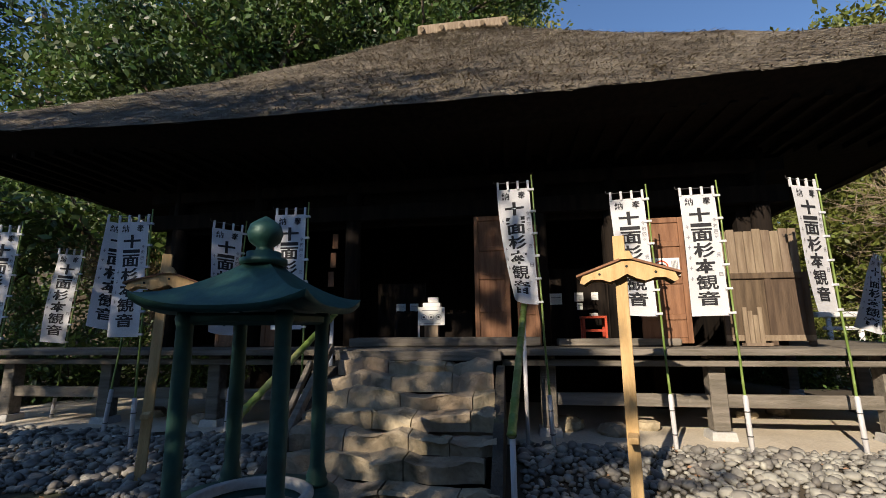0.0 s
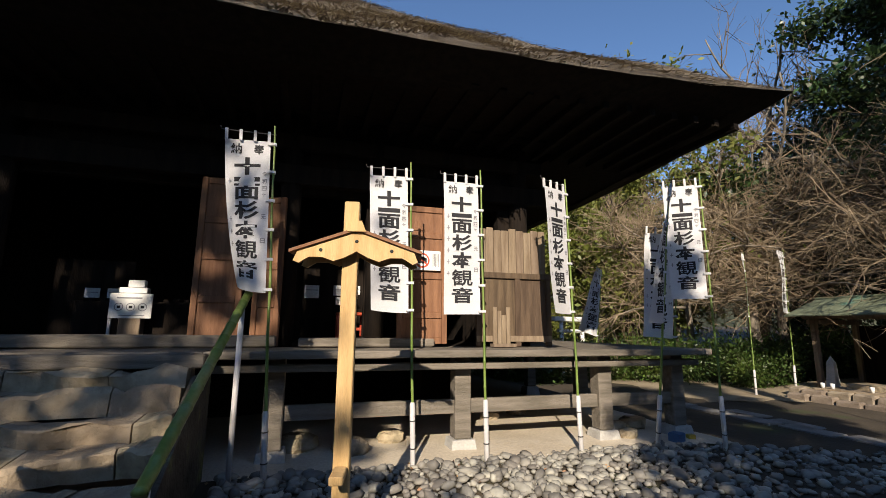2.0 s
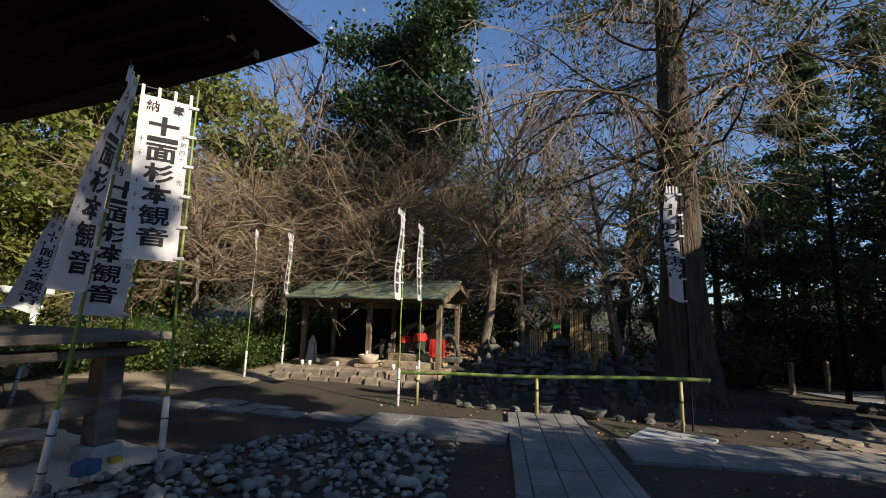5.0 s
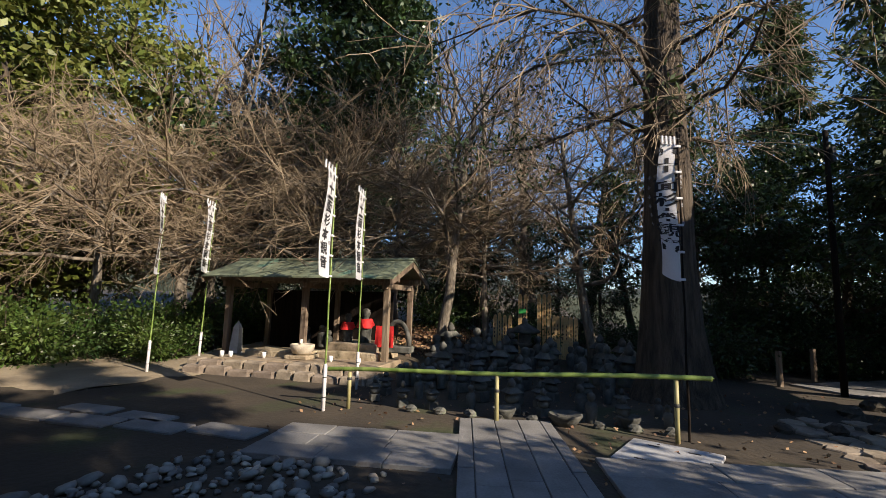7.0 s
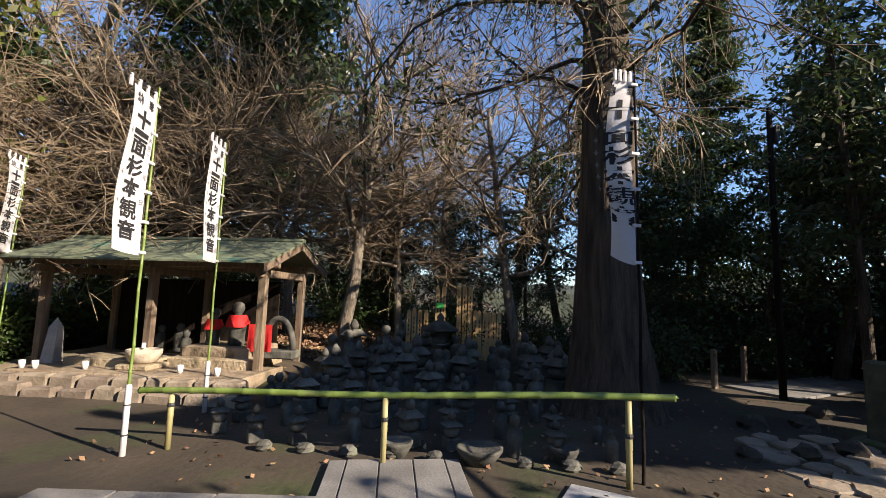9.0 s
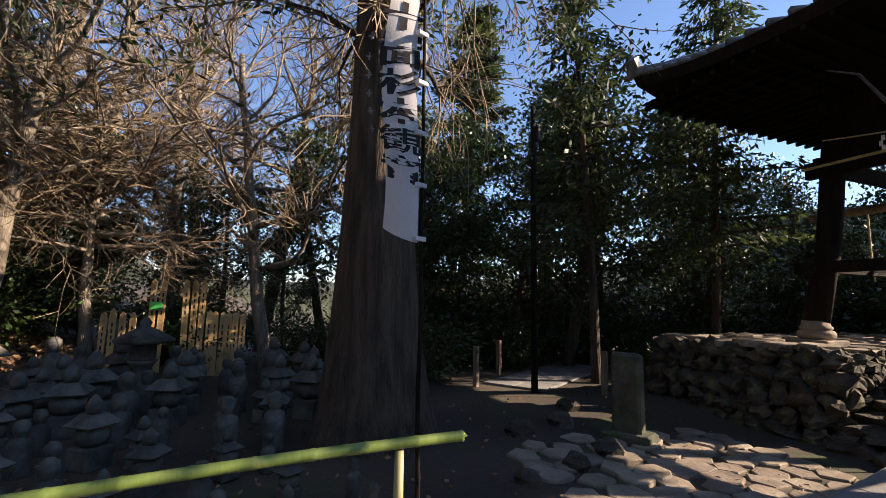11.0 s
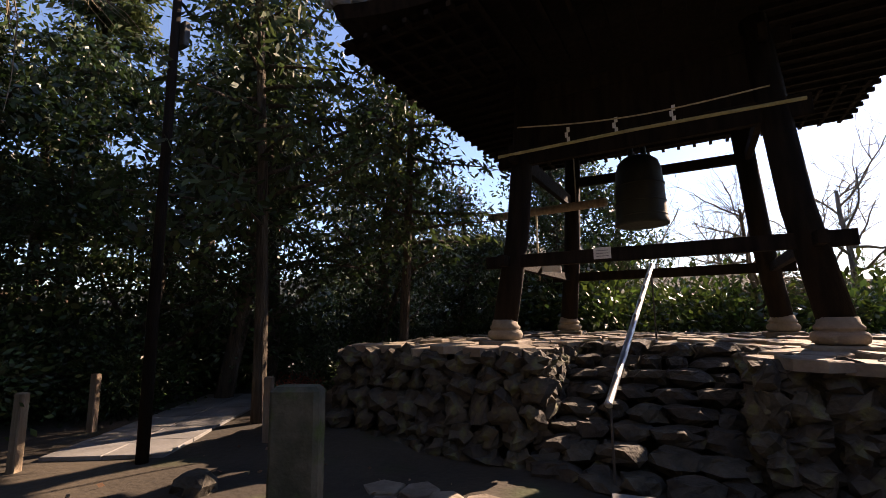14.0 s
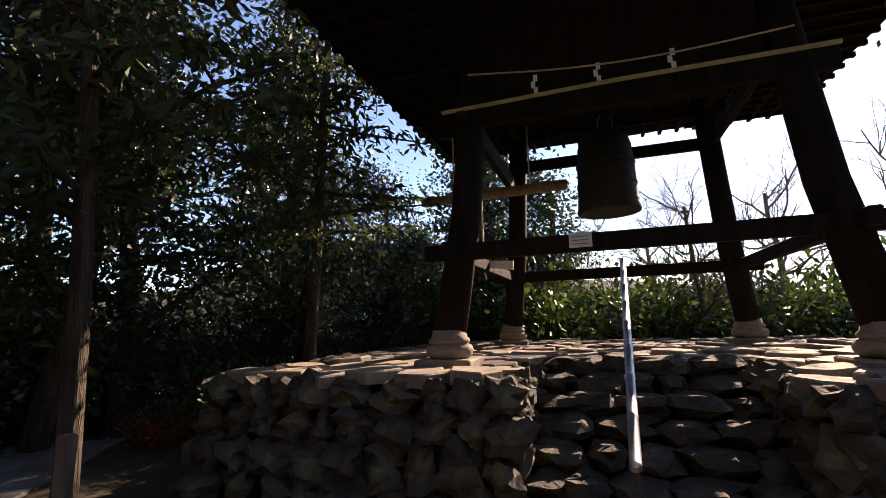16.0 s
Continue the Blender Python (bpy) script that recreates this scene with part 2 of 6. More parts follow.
class Shape:
    """Collects vertices and faces of one mesh."""

    def __init__(self):
        self.v, self.f = [], []

    def add(self, verts, faces):
        k = len(self.v)
        self.v += [tuple(p) for p in verts]
        self.f += [tuple(i + k for i in f) for f in faces]
        return self

    def box(self, x0, x1, y0, y1, z0, z1, bevel=0.0, taper=0.0):
        """A box; bevel chamfers the upright edges and the rim, taper draws the top in."""
        b = bevel
        if b:
            ring = [(x0 + b, y0), (x1 - b, y0), (x1, y0 + b), (x1, y1 - b), (x1 - b, y1), (x0 + b, y1), (x0, y1 - b), (x0, y0 + b)]
        else:
            ring = [(x0, y0), (x1, y0), (x1, y1), (x0, y1)]
        cx, cy, n = (x0 + x1) / 2, (y0 + y1) / 2, len(ring)
        levels = [(z0, 1, 0), (z1, 1 - taper, 0)] if not b else [(z0, 1, b), (z0 + b, 1, 0), (z1 - b, 1 - taper, 0), (z1, 1 - taper, b)]
        vs = []
        for z, s, inset in levels:
            fx = s * (1 - 2 * inset / max(x1 - x0, 1e-6))
            fy = s * (1 - 2 * inset / max(y1 - y0, 1e-6))
            vs += [(cx + (x - cx) * fx, cy + (y - cy) * fy, z) for x, y in ring]
        fs = [tuple(range(n - 1, -1, -1)), tuple(range((len(levels) - 1) * n, len(levels) * n))]
        for l in range(len(levels) - 1):
            fs += [(l * n + i, l * n + (i + 1) % n, (l + 1) * n + (i + 1) % n, (l + 1) * n + i) for i in range(n)]
        return self.add(vs, fs)

    def lathe(self, profile, sides=20, cx=0, cy=0, cap=True):
        vs, fs = [], []
        for r, z in profile:
            vs += [(cx + r * math.cos(6.28318 * i / sides), cy + r * math.sin(6.28318 * i / sides), z) for i in range(sides)]
        for l in range(len(profile) - 1):
            fs += [(l * sides + i, l * sides + (i + 1) % sides, (l + 1) * sides + (i + 1) % sides, (l + 1) * sides + i) for i in range(sides)]
        if cap:
            fs += [tuple(range(sides - 1, -1, -1)), tuple(range((len(profile) - 1) * sides, len(profile) * sides))]
        return self.add(vs, fs)

    def tube(self, pts, radii, sides=8):
        pts = [Vector(p) for p in pts]
        if not hasattr(radii, "__len__"):
            radii = [radii] * len(pts)
        vs, fs = [], []
        for i, p in enumerate(pts):
            d = (pts[min(i + 1, len(pts) - 1)] - pts[max(i - 1, 0)])
            d = d.normalized() if d.length > 1e-9 else Vector((0, 0, 1))
            a = d.cross(Vector((1, 0, 0)) if abs(d.x) < 0.9 else Vector((0, 1, 0))).normalized()
            b = d.cross(a)
            vs += [p + (a * math.cos(6.28318 * j / sides) + b * math.sin(6.28318 * j / sides)) * radii[i] for j in range(sides)]
        for l in range(len(pts) - 1):
            fs += [(l * sides + i, l * sides + (i + 1) % sides, (l + 1) * sides + (i + 1) % sides, (l + 1) * sides + i) for i in range(sides)]
        fs += [tuple(range(sides - 1, -1, -1)), tuple(range((len(pts) - 1) * sides, len(pts) * sides))]
        return self.add(vs, fs)

    def plate(self, outline, y0, y1):
        """A plate in the xz plane with that outline, from y0 to y1."""
        n = len(outline)
        vs = [(x, y0, z) for x, z in outline] + [(x, y1, z) for x, z in outline]
        fs = [tuple(range(n)), tuple(range(2 * n - 1, n - 1, -1))] + [(i, i + n, (i + 1) % n + n, (i + 1) % n) for i in range(n)]
        return self.add(vs, fs)

    def mesh(self, name, material, smooth=False):
        return mesh_of(name, self.v, self.f, material, smooth)


def thing(name, m, label, category, group="", kind=""):
    ob = new(name)
    ob.matrix_world = m
    return tagged(ob, label, category, group, kind)


def part(name, shape, material, parent, label="", smooth=False):
    me = shape.mesh(name, material, smooth) if isinstance(shape, Shape) else shape
    ob = new(name, me)
    ob.parent = parent
    if label:
        ob["label"] = label
    return ob


def solid(name, shape, material, m, label, category, group="", kind="", smooth=False):
    ob = new(name, shape.mesh(name, material, smooth))
    ob.matrix_world = m
    return tagged(ob, label, category, group, kind)


def stone_shape(rx, ry, rz, seed, rough=0.18, sides=8, rows=5, flat=0.0):
    """A rounded, uneven stone centred on the origin."""
    rng = random.Random(seed)
    off = Vector((rng.uniform(-50, 50), rng.uniform(-50, 50), rng.uniform(-50, 50)))
    s = Shape()
    vs, fs = [(0, 0, -rz)], []
    for r in range(1, rows):
        a = math.pi * r / rows - math.pi / 2
        for i in range(sides):
            b = 6.28318 * (i + 0.5 * (r % 2)) / sides
            d = Vector((math.cos(a) * math.cos(b), math.cos(a) * math.sin(b), math.sin(a)))
            k = 1 + rough * 2.2 * noise.noise(d * 1.3 + off)
            p = Vector((d.x * rx, d.y * ry, d.z * rz)) * k
            if flat and p.z > rz * (1 - flat):
                p.z = rz * (1 - flat) + (p.z - rz * (1 - flat)) * 0.25
            vs.append(p)
    vs.append((0, 0, rz * ((1 - flat) + 0.1 * flat) if flat else rz))
    for i in range(sides):
        fs.append((0, 1 + (i + 1) % sides, 1 + i))
        top = 1 + (rows - 2) * sides
        fs.append((len(vs) - 1, top + i, top + (i + 1) % sides))
    for r in range(rows - 2):
        for i in range(sides):
            j = (i + 1) % sides
            a, b = 1 + r * sides, 1 + (r + 1) * sides
            fs.append((a + i, a + j, b + j, b + i))
    return s.add(vs, fs)


def text_mesh(body, size, extrude=0.0, weight=0.02):
    cu = bpy.data.curves.new("letters", "FONT")
    cu.body, cu.size, cu.align_x, cu.align_y, cu.extrude = body, size, "CENTER", "CENTER", extrude
    cu.resolution_u = 3
    cu.offset = weight
    ob = bpy.data.objects.new("letters", cu)
    scene.collection.objects.link(ob)
    me = bpy.data.meshes.new_from_object(ob.evaluated_get(bpy.context.evaluated_depsgraph_get()))
    bpy.data.objects.remove(ob)
    vs = [tuple(v.co) for v in me.vertices]
    fs = [tuple(p.vertices) for p in me.polygons]
    return vs, fs


def ground_z(x, y):
    """The ground's height."""
    def st(a, b, v):
        t = min(max((v - a) / (b - a), 0), 1)
        return t * t * (3 - 2 * t)
    z = 0.14 * st(4.2, 5.6, y) * (1 - st(5.6, 7.2, x)) + 0.06 * st(2.0, 4.5, y) * (1 - st(4.5, 6.5, x))
    z -= 0.14 * st(-1.0, -3.6, y) * st(13.2, 12.0, x)
    z += 0.30 * st(11.6, 14.0, x) * st(4.6, 6.0, y) * st(11.5, 10.0, y) + 0.5 * st(14.5, 19, x) * st(0.5, 6, y)
    z += 11.0 * st(14, 27, y) * st(9, 1, x) + 1.5 * st(20, 40, x) * st(-2, 8, y)
    z -= 5.0 * st(-11.5, -26, y) + 3.0 * st(18, 34, x) * st(3, -4, y)
    return z

# ---- ground ----
def grid_sheet(xs, ys, zf):
    s = Shape()
    vs = [(x, y, zf(x, y)) for y in ys for x in xs]
    w = len(xs)
    fs = [(j * w + i, j * w + i + 1, (j + 1) * w + i + 1, (j + 1) * w + i) for j in range(len(ys) - 1) for i in range(w - 1)]
    return s.add(vs, fs)


def stretch_axis(a, b, step, far):
    mid = list(np.arange(a, b + 1e-6, step))
    return [a - d for d in far[::-1]] + mid + [b + d for d in far]


xs = stretch_axis(-14, 26, 0.4, [2, 5, 10, 20, 45, 100, 250, 700, 1800])
ys = stretch_axis(-14, 26, 0.4, [2, 5, 10, 20, 45, 100, 250, 700, 1800])
solid("ground", grid_sheet(xs, ys, lambda x, y: ground_z(x, y) + 0.02 * noise.noise((x * 0.9, y * 0.9, 0))), "soil", Matrix(), "bare brown earth with moss and fine litter", "ground", kind="structure", smooth=True)


def sheet_over(x0, x1, y0, y1, lift, step=0.25, edge=0.0, seed=0):
    s = Shape()
    nx, ny = max(2, int((x1 - x0) / step)), max(2, int((y1 - y0) / step))
    vs, fs = [], []
    for j in range(ny + 1):
        for i in range(nx + 1):
            x, y = x0 + (x1 - x0) * i / nx, y0 + (y1 - y0) * j / ny
            e = edge * noise.noise((x * 1.7, y * 1.7, seed))
            x, y = x + e * (i in (0, nx)), y + e * (j in (0, ny))
            drop = 0.03 if i in (0, nx) or j in (0, ny) else 0
            vs.append((x, y, ground_z(x, y) + lift - drop + 0.012 * noise.noise((x * 3, y * 3, 5))))
    fs = [(j * (nx + 1) + i, j * (nx + 1) + i + 1, (j + 1) * (nx + 1) + i + 1, (j + 1) * (nx + 1) + i) for j in range(ny) for i in range(nx)]
    return s.add(vs, fs)


solid("ground_sand", sheet_over(-9.5, 6.4, 5.95, 9.2, 0.04, edge=0.35), "sand", Matrix(), "pale compacted sand under the hall's veranda", "ground", kind="structure", smooth=True)
solid("ground_yard", sheet_over(9.6, 20.5, 9.2, 22, 0.035, 0.4, edge=0.8, seed=3), "yard", Matrix(), "pale bare sandy yard beside the shelter", "ground", kind="structure", smooth=True)

# ---- main hall ----
HX, EAVE_Y, EAVE_Z, EAVE_R, EAVE_L = -1.3, 5.05, 4.38, 6.55, -9.15
RIDGE_Y, RIDGE_Z = 12.3, 10.6


def hall():
    h = thing("main_hall", pose(0, 0, 0), "old dark timber temple hall with a thick thatched hipped roof", "temple hall")
    # thatch: four hipped faces with a slight sag and a thick rolled eave
    cx, cy = HX, RIDGE_Y
    ax, ay = EAVE_R - HX, RIDGE_Y - EAVE_Y
    n, rows = 56, 34
    rid = 1.15

    def plan(side, u, k, drop=0.0):
        # u -1..1 along the eave, k 0..1 up the slope
        if side in (0, 2):
            hx, hy = ax * (1 - k) + rid * k, ay * (1 - k)
            x, y = u * hx, -hy if side == 0 else hy
        else:
            hx, hy = ax * (1 - k) + rid * k, ay * (1 - k)
            x, y = (hx if side == 1 else -hx), u * hy
        return cx + x, cy + y

    def height(u, k):
        lift = 0.30 * abs(u) ** 3 * (1 - k) ** 2
        return EAVE_Z + (RIDGE_Z - EAVE_Z) * (k ** 0.97) + lift - 0.25 * math.sin(math.pi * k)
    for side in range(4):
        s, vs, fs = Shape(), [], []
        for j in range(rows + 1):
            k = j / rows
            for i in range(n + 1):
                u = 2 * i / n - 1
                x, y = plan(side, u, k)
                z = height(u, k)
                z += 0.07 * min(1, k * 7) * noise.noise((x * 0.8, y * 0.8, 1)) + 0.035 * noise.noise((x * 4, y * 4, 2)) * (1 if 0 < i < n else 0)
                vs.append((x, y, z))
        w = n + 1
        for j in range(rows):
            for i in range(n):
                q = (j * w + i, j * w + i + 1, (j + 1) * w + i + 1, (j + 1) * w + i)
                fs.append(q if side in (0, 1) else q[::-1])
        s.add(vs, fs)
        part("thatch", s, "thatch", h, "weathered brown-grey thatch", smooth=True)
    # loose straw ends over the front and the right slope
    r = np.random.default_rng(8)
    for side, count in ((0, 26000), (1, 7000)):
        st = Shape()
        us, ks = r.uniform(-0.995, 0.995, count), r.uniform(0, 1, count) ** 1.25 * 0.97
        dx = (0, -1) if side == 0 else (1, 0)
        for q in range(count):
            u, k = us[q], ks[q]
            x, y = plan(side, u, k)
            x1, y1 = plan(side, u, min(k + 0.02, 1))
            z, z1 = height(u, k), height(u, min(k + 0.02, 1))
            up = Vector((x1 - x, y1 - y, z1 - z)).normalized()
            across = Vector((1, 0, 0)) if side == 0 else Vector((0, 1, 0))
            nrm = across.cross(up) if side == 0 else up.cross(across) * -1
            if nrm.z < 0:
                nrm = -nrm
            d = (-up + across * r.normal() * 0.55 + nrm * abs(r.normal()) * 0.12).normalized()
            w = d.cross(nrm).normalized() * 0.006 * r.uniform(0.6, 1.6)
            p = Vector((x, y, z + 0.07 * noise.noise((x * 0.8, y * 0.8, 1)))) + nrm * 0.02
            e = p + d * r.uniform(0.06, 0.2)
            st.add([p - w, p + w, e + w + nrm * 0.02, e - w + nrm * 0.02], [(0, 1, 2, 3)])
        tagged(part("loose_straw", st, "straw", h, "weathered straw ends"), kind="stuff")
    # the cut face under the eave, and the soffit: near-black colour paints their shade
    for side in range(4):
        under, soff = Shape(), Shape()
        vs = []
        for i in range(n + 1):
            u = 2 * i / n - 1
            x, y = plan(side, u, 0)
            z = height(u, 0)
            x1, y1 = plan(side, u, 0.03)
            x2, y2 = plan(side, u, 0.075)
            jag = 0.02 * noise.noise((x * 5, y * 5, 9))
            vs += [(x, y, z), (x1, y1, z - 0.05 + jag), (x2, y2, z - 0.15 + jag)]
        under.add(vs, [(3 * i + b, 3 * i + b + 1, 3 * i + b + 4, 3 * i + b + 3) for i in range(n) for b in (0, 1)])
        vs = []
        for i in range(n + 1):
            u = 2 * i / n - 1
            x2, y2 = plan(side, u, 0.07)
            x3, y3 = plan(side, u, 0.32)
            vs += [(x2, y2, height(u, 0) - 0.13), (x3, y3, EAVE_Z + 0.05)]
        soff.add(vs, [(2 * i, 2 * i + 1, 2 * i + 3, 2 * i + 2) for i in range(n)])
        part("thatch_edge", under, "darkwood", h, "trimmed thatch edge, coloured near-black for shade")
        part("soffit", soff, "darkwood", h, "soffit boards coloured near-black for eave shade")
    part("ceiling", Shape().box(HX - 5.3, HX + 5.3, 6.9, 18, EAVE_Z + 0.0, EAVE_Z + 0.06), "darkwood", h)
    rc = Shape()
    rc.box(HX - 1.35, HX + 1.35, RIDGE_Y - 0.35, RIDGE_Y + 0.35, RIDGE_Z - 0.35, RIDGE_Z + 0.02, 0.04)
    part("ridge_cap", rc, "greywood", h, "pale weathered ridge cover")
    for i in range(5):
        rp = Shape().tube([(HX - 1.2 + 0.6 * i, RIDGE_Y - 0.5, RIDGE_Z - 0.25), (HX - 1.2 + 0.6 * i, RIDGE_Y, RIDGE_Z + 0.1), (HX - 1.2 + 0.6 * i, RIDGE_Y + 0.5, RIDGE_Z - 0.25)], 0.07, 8)
        part("ridge_pole", rp, "greywood", h)
    # rafters under the eave
    for i in range(44):
        x = EAVE_L + 0.5 + i * (EAVE_R - EAVE_L - 1.0) / 43
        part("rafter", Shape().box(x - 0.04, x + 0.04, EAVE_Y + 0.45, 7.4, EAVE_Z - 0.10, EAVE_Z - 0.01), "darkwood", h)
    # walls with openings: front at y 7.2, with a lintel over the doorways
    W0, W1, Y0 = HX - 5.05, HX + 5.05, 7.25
    part("wall_front", Shape().box(W0, W1, Y0, Y0 + 0.15, 3.35, EAVE_Z), "darkwood", h, "dark plank wall over open doorways, toned down for shade")
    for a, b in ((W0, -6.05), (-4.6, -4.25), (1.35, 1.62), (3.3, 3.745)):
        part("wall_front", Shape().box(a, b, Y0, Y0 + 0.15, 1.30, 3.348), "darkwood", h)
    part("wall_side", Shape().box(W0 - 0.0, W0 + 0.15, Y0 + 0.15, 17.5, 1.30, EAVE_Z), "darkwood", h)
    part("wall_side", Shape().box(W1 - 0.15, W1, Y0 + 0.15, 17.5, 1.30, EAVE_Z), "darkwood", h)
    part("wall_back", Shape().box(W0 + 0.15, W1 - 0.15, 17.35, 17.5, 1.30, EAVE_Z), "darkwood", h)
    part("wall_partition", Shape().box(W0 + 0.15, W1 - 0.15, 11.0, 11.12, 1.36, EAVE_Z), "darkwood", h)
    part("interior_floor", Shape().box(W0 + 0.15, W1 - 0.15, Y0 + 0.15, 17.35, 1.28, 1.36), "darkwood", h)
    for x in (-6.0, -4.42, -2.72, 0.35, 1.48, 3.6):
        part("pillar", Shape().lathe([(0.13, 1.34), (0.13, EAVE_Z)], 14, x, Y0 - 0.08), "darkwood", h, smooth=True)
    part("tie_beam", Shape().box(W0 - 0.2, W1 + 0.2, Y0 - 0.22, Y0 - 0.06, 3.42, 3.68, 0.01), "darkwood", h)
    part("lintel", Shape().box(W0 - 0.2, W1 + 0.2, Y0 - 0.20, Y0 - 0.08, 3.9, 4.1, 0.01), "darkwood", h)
    # inner sill steps
    part("sill", Shape().box(-2.6, 0.3, 6.75, 7.2, 1.37, 1.50, 0.015), "deckwood", h)
    part("sill", Shape().box(0.55, 2.2, 6.75, 7.2, 1.37, 1.47, 0.015), "deckwood", h)
    # veranda: planks, edge beams, posts on footings, tie rails
    for x0, x1 in ((-8.6, -2.45), (-2.45, -0.3), (-0.3, 5.85)):
        part("deck_planks", Shape().box(x0, x1 - 0.004, 6.02, 7.2, 1.28, 1.36, 0.01), "deckwood", h, "weathered grey veranda boards")
    part("deck_planks", Shape().box(3.8, 5.85, 7.205, 14, 1.28, 1.36, 0.01), "deckwood", h)
    part("edge_beam", Shape().box(-8.5, -2.5, 6.16, 6.30, 1.14, 1.22, 0.01), "deckwood", h)
    part("edge_beam", Shape().box(-0.25, 5.75, 6.16, 6.30, 1.14, 1.22, 0.01), "deckwood", h)
    for x in (-8.2, -6.4, -4.55, -2.9, 0.35, 2.44, 4.39, 5.55):
        part("veranda_post", Shape().box(x - 0.10, x + 0.10, 6.34, 6.54, 0.34, 1.28, 0.012), "deckwood", h, "square weathered post")
        part("footing", Shape().box(x - 0.17, x + 0.17, 6.27, 6.61, 0.12, 0.34, 0.01, 0.18), "concrete", h, "tapered concrete footing")
    for y in (8.6, 10.6):
        part("veranda_post", Shape().box(5.45, 5.65, y, y + 0.2, 0.34, 1.28, 0.012), "deckwood", h)
        part("footing", Shape().box(5.38, 5.72, y - 0.07, y + 0.27, 0.12, 0.34, 0.01, 0.18), "concrete", h)
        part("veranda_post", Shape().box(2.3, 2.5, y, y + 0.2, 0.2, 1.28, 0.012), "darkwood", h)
    part("tie_rail", Shape().box(0.45, 5.5, 6.39, 6.47, 0.62, 0.78, 0.008), "deckwood", h)
    part("tie_rail", Shape().box(-8.4, -2.8, 6.39, 6.47, 0.62, 0.78, 0.008), "deckwood", h)
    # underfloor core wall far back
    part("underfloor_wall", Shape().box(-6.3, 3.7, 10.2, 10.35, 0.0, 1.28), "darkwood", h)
    return h


main_hall = hall()


# wide doors and panels of the hall front
def panel_door(x0, x1, y, z0, z1, name, label, rails=(0.25, 0.5, 0.72), parent=None, deep=0.05, yaw=0):
    """A framed door leaf: stiles, rails and sunk panels."""
    d = thing(name, pose(x0, y, z0, 0, 0, yaw), label, "door", kind="")
    w, hgt = x1 - x0, z1 - z0
    for a in (0, w - 0.07):
        part("stile", Shape().box(a, a + 0.07, -deep, 0, 0, hgt, 0.006), "redwood", d)
    zs = [0] + [r * hgt for r in rails] + [hgt - 0.08]
    for z in zs:
        part("rail", Shape().box(0.072, w - 0.072, -deep + 0.004, -0.004, z, z + 0.08, 0.006), "redwood", d)
    for a, b in zip(zs[:-1], zs[1:]):
        part("panel", Shape().box(0.072, w - 0.072, -deep + 0.022, -0.018, a + 0.082, b - 0.002), "redwood", d)
    return d


panel_door(-0.66, -0.12, 7.0, 1.37, 3.38, "folding_door", "reddish wooden panel door leaf folded open")
panel_door(0.0, 0.36, 7.12, 1.37, 3.2, "folding_door", "reddish wooden panel door leaf in dappled light", yaw=-25)
panel_door(1.72, 2.38, 6.86, 1.40, 3.2, "panel_door", "reddish-brown panelled wooden door under the eave", rails=(0.18, 0.46, 0.76))
panel_door(-4.2, -3.85, 7.0, 1.37, 3.1, "folding_door", "reddish wooden panel door leaf folded open", yaw=10)
panel_door(-5.0, -4.6, 7.0, 1.37, 3.1, "folding_door", "reddish wooden panel door leaf folded open", yaw=-8)

# board screen beside the door
sc = thing("board_screen", pose(2.70, 6.75, 1.37), "weathered brown board screen with a plank top", "screen")
for i in range(9):
    x = 0.10 + i * 0.112
    part("board", Shape().box(x, x + 0.106, 0.0, 0.03, 0.93, 1.58 + 0.02 * math.sin(i * 1.9), 0.008), "greywood", sc)
part("rail", Shape().box(0.06, 1.16, -0.03, 0.0, 0.90, 0.98, 0.006), "brownwood", sc)
part("rail", Shape().box(0.06, 1.16, -0.025, 0.0, 0.06, 0.14, 0.006), "greywood", sc)
part("panel", Shape().box(0.14, 0.62, 0.004, 0.022, 0.14, 0.90), "brownwood", sc, "dark brown sunk panel")
part("panel", Shape().box(0.70, 1.08, 0.004, 0.022, 0.14, 0.90), "brownwood", sc)
for x in (0.06, 0.62, 1.08):
    part("stile", Shape().box(x, x + 0.08, -0.02, 0.03, 0.0, 0.93, 0.006), "brownwood", sc)
ph = thing("leaning_planks", pose(2.95, 6.62, 1.37), "short weathered planks stood on the veranda", "planks")
for i in range(4):
    part("plank", Shape().box(i * 0.062, i * 0.062 + 0.055, 0, 0.03, 0, 0.46 + 0.06 * math.sin(i * 2.1 + 1), 0.006), "greywood", ph)
part("base", Shape().box(-0.02, 0.30, -0.05, 0.08, 0.0, 0.04), "greywood", ph)

